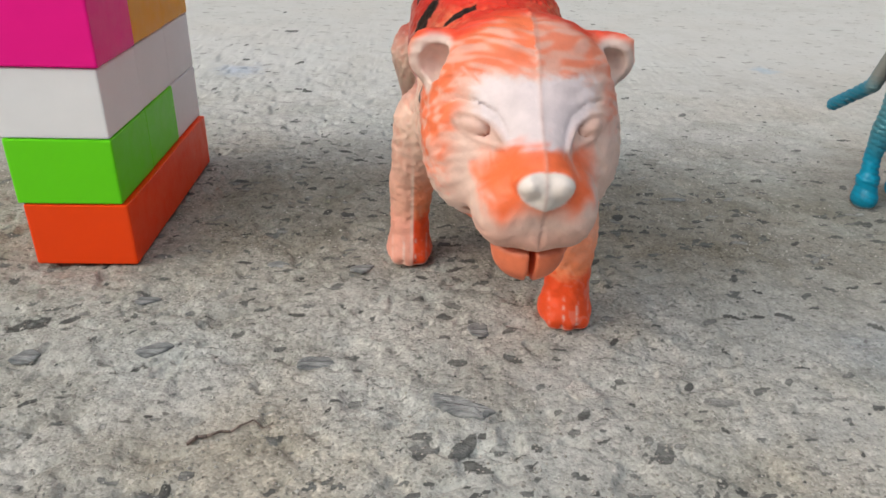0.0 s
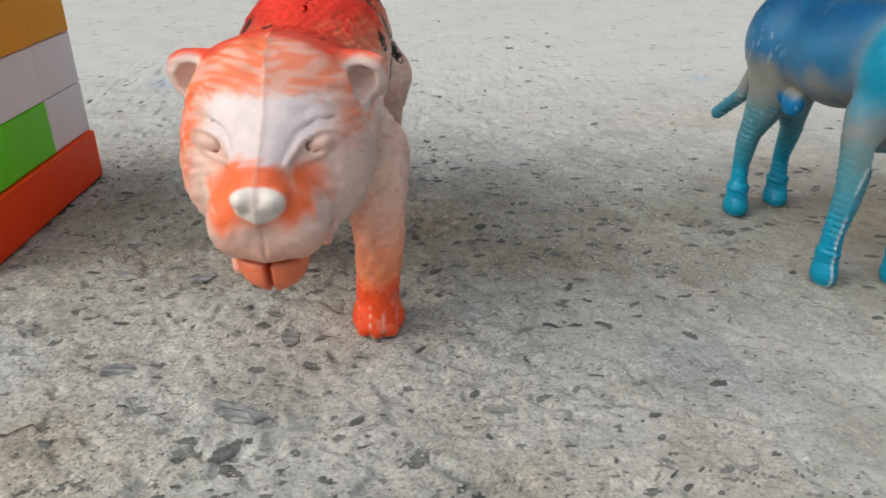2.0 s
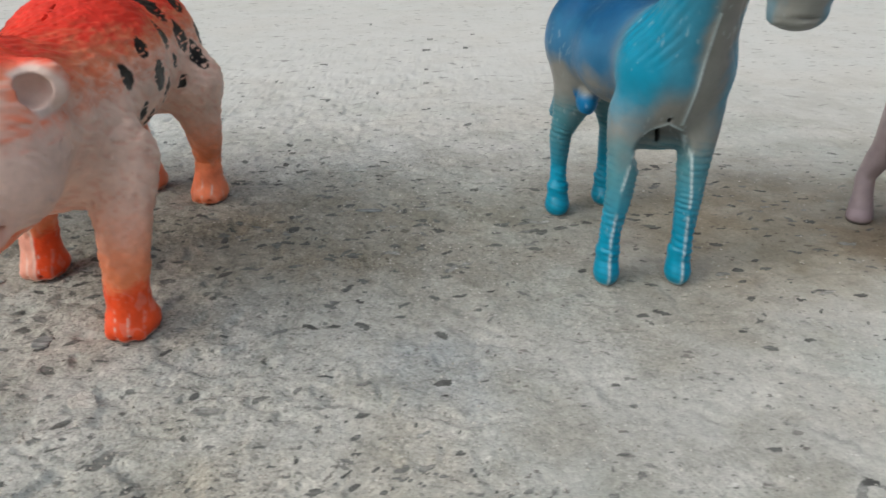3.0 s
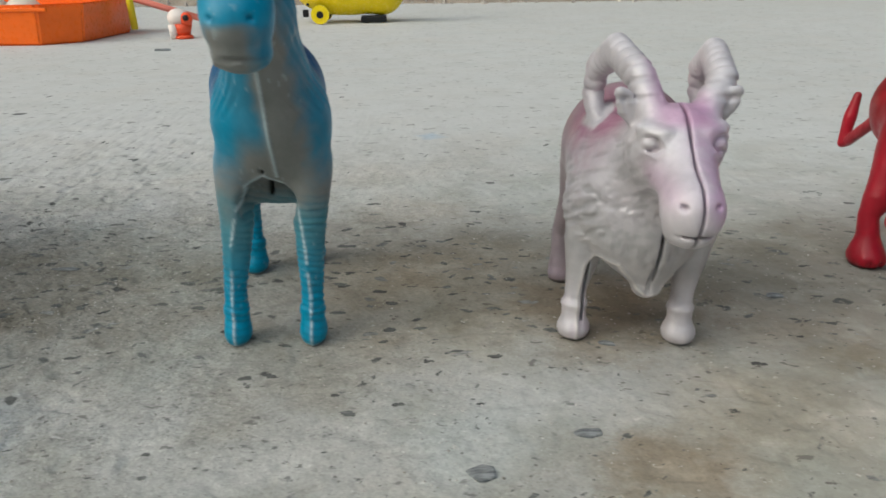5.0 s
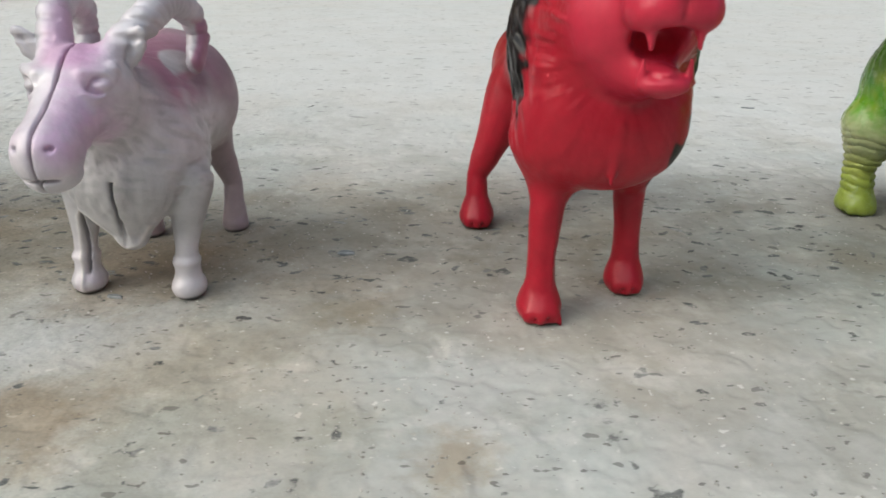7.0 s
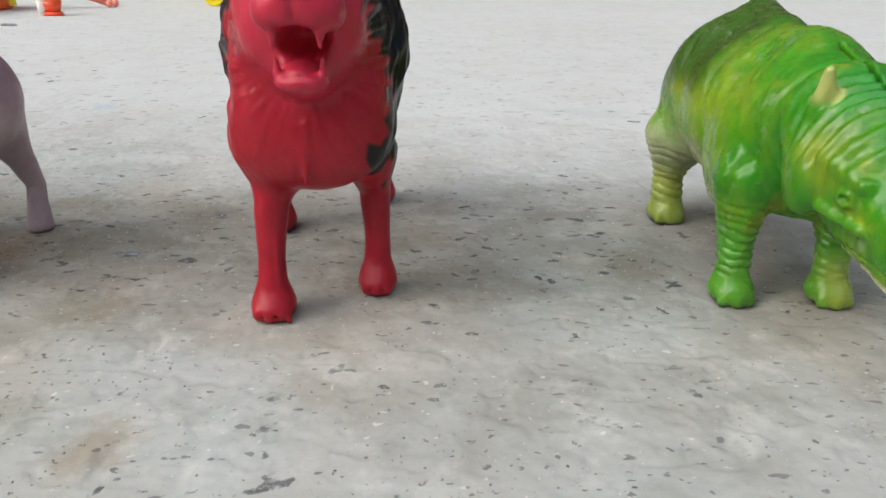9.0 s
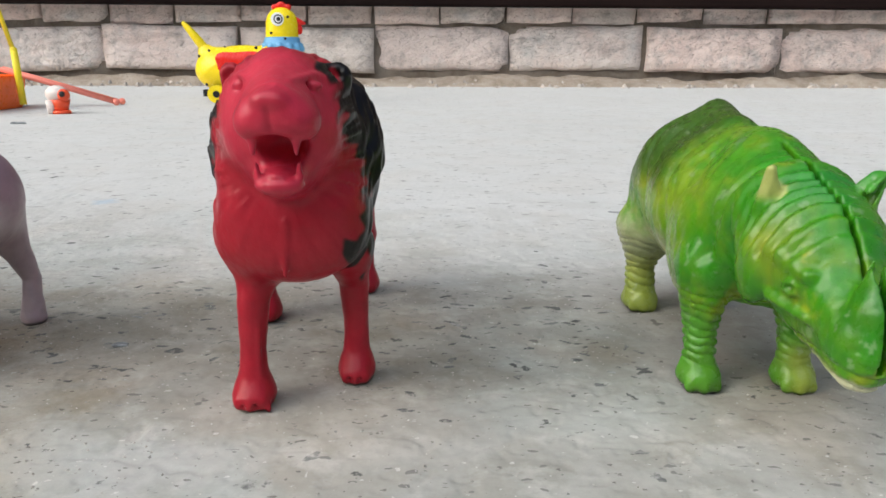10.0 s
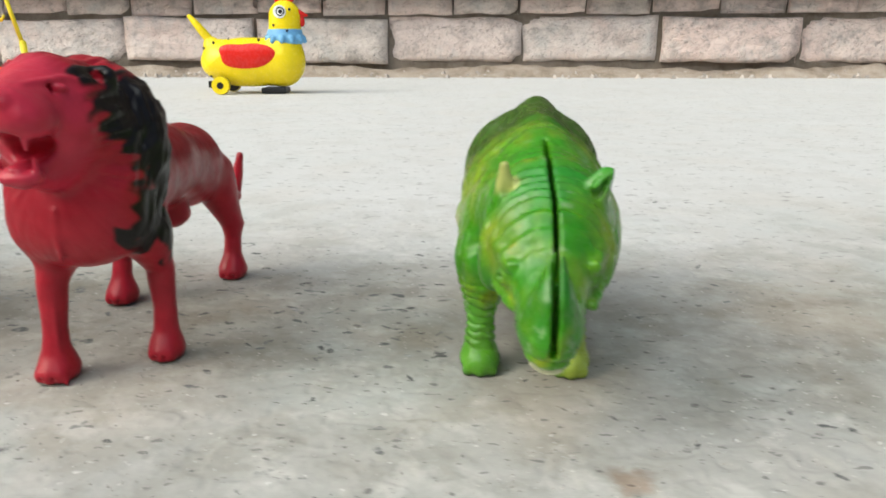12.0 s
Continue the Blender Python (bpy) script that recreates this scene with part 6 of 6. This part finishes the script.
def fishing_tray():
    orange, pale = plastic("orange_tray_plastic", (0.95, 0.165, 0.012), 0.30), plastic("pale_ball_plastic", (0.74, 0.66, 0.55), 0.35)
    lemon = plastic("lemon_plastic", (0.85, 0.68, 0.03), 0.3)
    t = thing("toy_tray", -0.238, 0.712, 0.0, "orange plastic toy tray holding pale balls on concrete", "toy tray", turn=0)
    bm = bmesh.new()
    w, d, h, cut = 0.118, 0.078, 0.032, 0.026
    ring = [(-w + cut, -d), (w - cut, -d), (w, -d + cut), (w, d - cut), (w - cut, d), (-w + cut, d), (-w, d - cut), (-w, -d + cut)]
    levels = [(0.955, 0.0), (1.0, h), (0.975, h), (0.93, 0.004)]
    loops = [[bm.verts.new((x * s, y * s, z)) for x, y in ring] for s, z in levels]
    for a, b in zip(loops, loops[1:]):
        for n in range(8):
            bm.faces.new((a[n], a[(n + 1) % 8], b[(n + 1) % 8], b[n]))
    bm.faces.new(loops[-1])
    bm.faces.new(loops[0][::-1])
    bmesh.ops.bevel(bm, geom=bm.edges[:], offset=0.0015, segments=2, affect="EDGES")
    part("basin", bm, orange, t, "", False)
    bm = bmesh.new()
    box(bm, -0.10, 0.10, -d * 1.012, -d * 0.972, 0.0265, 0.0295, 0.0008)
    part("rim_strip", bm, orange, t, "", False)
    for n, (x, y) in enumerate(((-0.03, -0.045), (0.022, -0.048), (0.056, -0.030), (-0.072, -0.04), (0.01, 0.0), (-0.04, 0.01))):
        b = thing("toy_ball", -0.238 + x, 0.712 + y, 0.0045, "pale plastic ball lying in an orange toy tray", "ball", "balls in the tray")
        bm = bmesh.new()
        ball(bm, (0, 0, 0.0165), 0.0165, (1, 1, 0.98), 24)
        s = part("shell", bm, pale if n % 3 else lemon, b)
        bm = bmesh.new()
        bmesh.ops.create_cone(bm, segments=24, radius1=0.0168, radius2=0.0168, depth=0.0012, matrix=Matrix.Translation((0, 0, 0.0165)))
        part("seam", bm, orange, b)
    # yellow rod with a double hook
    r = thing("toy_fishing_rod", -0.114, 0.735, 0.0045, "thin yellow plastic hook rod leaning by the orange tray", "toy rod")

    def tube(name, pts, radius, mat, parent, label=""):
        bm = bmesh.new()
        for a, b in zip(pts, pts[1:]):
            cyl(bm, a, b, radius, radius, 10)
            ball(bm, b, radius, seg=10)
        return part(name, bm, mat, parent, label)

    tube("handle", [(0.004, 0, 0.0), (0.002, 0, 0.052)], 0.0033, lemon, r)
    tube("shaft", [(0.002, 0, 0.050), (-0.014, 0, 0.118)], 0.0021, lemon, r)
    tube("hook", [(-0.016, 0, 0.112), (-0.020, 0, 0.078), (-0.0225, 0, 0.0745), (-0.025, 0, 0.080), (-0.0255, 0, 0.085)], 0.0015, lemon, r)
    tube("barb", [(-0.020, 0, 0.078), (-0.0165, 0, 0.0735), (-0.013, 0, 0.078)], 0.0013, lemon, r)
    # two thin sticks that lean on the tray and reach the ground
    coral = plastic("coral_plastic", (0.88, 0.27, 0.20), 0.35)
    for dx, dy in ((0.0, 0.0), (0.002, 0.010)):
        k = thing("toy_stick", -0.045 + dx, 0.794 + dy, 0.0, "thin coral plastic stick leaning on an orange tray", "stick", "sticks by the tray")
        a, b = (0.0, 0.0, 0.0030), (-0.092 - dx, -0.047, 0.0385)
        tube("shaft", [a, b], 0.0022, coral, k)
        bm = bmesh.new()
        ball(bm, (0, 0, 0.0036), 0.0036, seg=14)
        part("knob", bm, coral, k)


def whistle():
    red, white = plastic("coral_red", (0.82, 0.10, 0.035), 0.3), plastic("off_white", (0.80, 0.70, 0.64), 0.35)
    black = plastic("ink_black", (0.02, 0.02, 0.02), 0.5)
    t = thing("toy_bird_whistle", -0.0490, 0.6865, 0.0, "small red and white plastic bird whistle on concrete", "toy whistle", turn=12)
    bm = bmesh.new()
    cyl(bm, (0.001, 0, 0.0), (0.001, 0, 0.003), 0.0088, 0.0074, 24)
    cyl(bm, (0.001, 0, 0.003), (0.001, 0, 0.0125), 0.0060, 0.0086, 24)
    part("foot", bm, red, t, "", True)
    bm = bmesh.new()
    ball(bm, (-0.0015, 0, 0.0175), 0.0092, (1.05, 0.95, 0.85), 24)
    part("head", bm, white, t, "white rounded top")
    bm = bmesh.new()
    ball(bm, (0.0052, -0.0045, 0.0165), 0.0058, (1.0, 0.9, 1.0), 18)
    part("face", bm, red, t, "red face")
    bm = bmesh.new()
    cyl(bm, (0.0056, -0.0098, 0.0178), (0.0057, -0.0104, 0.0178), 0.0026, 0.0026, 18)
    part("eye", bm, black, t, "dark printed eye")
    bm = bmesh.new()
    cyl(bm, (-0.0065, -0.003, 0.0), (-0.0068, -0.003, 0.012), 0.0030, 0.0042, 18)
    part("mouthpiece", bm, white, t, "white stem")


pull_duck()
fishing_tray()
whistle()


# ---- loose chips, grit and bits on the ground ----
SLATE, PALE = stone("grey_slate", (0.05, 0.056, 0.062), (0.34, 0.35, 0.35), 120, (0.45, 2.2, 1.0)), stone("pale_grit", (0.30, 0.28, 0.25), (0.62, 0.60, 0.56), 200)


def flake(bm, a, b, turn, thick, rnd):
    """A broken flat chip, a by b metres, with an uneven split face."""
    n, rings = 20, ((1.04, -1.0), (1.0, 0.35), (0.86, 0.85), (0.55, 1.0), (0.25, 0.9))
    cuts = [(2 * math.pi * (k + rnd.uniform(-0.35, 0.35)) / 6, rnd.uniform(0.62, 1.0)) for k in range(6)]
    m = Euler((rnd.uniform(-0.05, 0.05), rnd.uniform(-0.05, 0.05), turn)).to_matrix()
    seed = rnd.uniform(0, 50)
    loops = []
    for s, h in rings:
        loop = []
        for k in range(n):
            t = 2 * math.pi * k / n
            r = min(d / max(0.05, math.cos(t - w)) for w, d in cuts if math.cos(t - w) > 0.05)
            r = min(r, 1.15) * (1 + 0.10 * noise.noise(Vector((k * 0.9, seed, 0))))
            u, v = s * r * math.cos(t), s * r * math.sin(t)
            step = 0.55 * noise.noise(Vector((u * 1.2, v * 4.5, seed))) if h > 0 else 0
            loop.append(bm.verts.new(m @ Vector((u * a / 2, v * b / 2, thick * (h + step)))))
        loops.append(loop)
    for lo, hi in zip(loops, loops[1:]):
        for k in range(n):
            bm.faces.new((lo[k], lo[(k + 1) % n], hi[(k + 1) % n], hi[k]))
    bm.faces.new(loops[-1])


def chips():
    rnd = random.Random(21)
    level = SLAB.level
    # single chips that stand out
    for x, y, a, b, turn, dark in (
        (0.0524, 0.0946, 0.0090, 0.0040, -20, 1), (0.0563, 0.1120, 0.0042, 0.0034, 10, 1), (0.0685, 0.0982, 0.0050, 0.0042, -30, 0), (0.0336, 0.1045, 0.0052, 0.0036, 15, 1),
        (0.0383, 0.1302, 0.0042, 0.0030, 0, 1), (-0.0052, 0.1052, 0.0040, 0.0034, 40, 1), (0.0111, 0.1067, 0.0060, 0.0028, 20, 1), (0.0243, 0.1320, 0.0040, 0.0028, 5, 1),
        (0.0050, 0.1208, 0.0058, 0.0024, 12, 1), (0.1847, 0.0957, 0.0036, 0.0040, 0, 1), (0.2415, 0.1447, 0.0042, 0.0026, -15, 1), (0.2066, 0.1275, 0.0036, 0.0016, -10, 1),
        (0.1992, 0.1038, 0.0040, 0.0024, 8, 1), (0.3638, 0.2654, 0.0050, 0.0016, -8, 1), (0.1026, 0.1613, 0.0064, 0.0016, 6, 1), (-0.0308, 0.5862, 0.0140, 0.0040, 0, 1),
    ):
        bm = bmesh.new()
        proud = 0.0009 if a > 0.008 else 0.00016
        flake(bm, a, b, radians(turn), proud, rnd)
        ob = part("stone_chip", bm, SLATE if dark else PALE, None, "", False)
        ob.location = (x, y, level(x, y) + proud * 0.35 + (0.0003 if a > 0.008 else 0.00016))
        tagged(ob, "grey slate chip bedded in worn concrete" if dark else "pale broken stone chip lying on worn concrete", "stone", "stone chips")
    # dry twig
    bm = bmesh.new()
    pts = [(0.0206, 0.0884), (0.0216, 0.0895), (0.0226, 0.0896), (0.0240, 0.0904), (0.0252, 0.0903), (0.0262, 0.0915), (0.0276, 0.0921), (0.0288, 0.0914), (0.0300, 0.0916)]
    pts = [Vector((x, y, level(x, y) + 0.0004)) for x, y in pts]
    for k, (a, b) in enumerate(zip(pts, pts[1:])):
        cyl(bm, a, b, 0.00024 - 0.000022 * k, 0.00022 - 0.000022 * k, 7)
    tagged(part("twig", bm, stone("twig_bark", (0.12, 0.09, 0.08), (0.26, 0.20, 0.17))), "short dry brown twig lying on concrete", "twig")
    # what nobody could count
    verts, faces = [], []
    for n in range(42000):
        x, y = rnd.uniform(-0.05, 0.46), 0.080 + 0.10 * rnd.random() ** 1.3
        if rnd.random() > (1.0 if x < 0.13 else 0.35) * (0.5 + 1.1 * noise.noise(Vector((x * 30, y * 30, 7)))):
            continue
        r, i, z = 0.00007 + 0.00022 * rnd.random() ** 2, len(verts), level(x, y)
        verts += [(x + r * rnd.uniform(0.6, 1.3) * dx, y + r * rnd.uniform(0.6, 1.3) * dy, z + r * dz * rnd.uniform(0.6, 1.1)) for dx, dy, dz in ((1, 0, 0.2), (0, 1, 0.2), (-1, 0, 0.2), (0, -1, 0.2), (0, 0, 1.1))]
        faces += [(i + a, i + (a + 1) % 4, i + 4) for a in range(4)]
    me = bpy.data.meshes.new("sand_grains")
    me.from_pydata(verts, [], faces)
    tagged(dress("sand_grains", me, stone("sand", (0.20, 0.18, 0.155), (0.56, 0.54, 0.50), 300), smooth=False), "loose pale sand grains on worn concrete", "grit", kind="stuff")


chips()
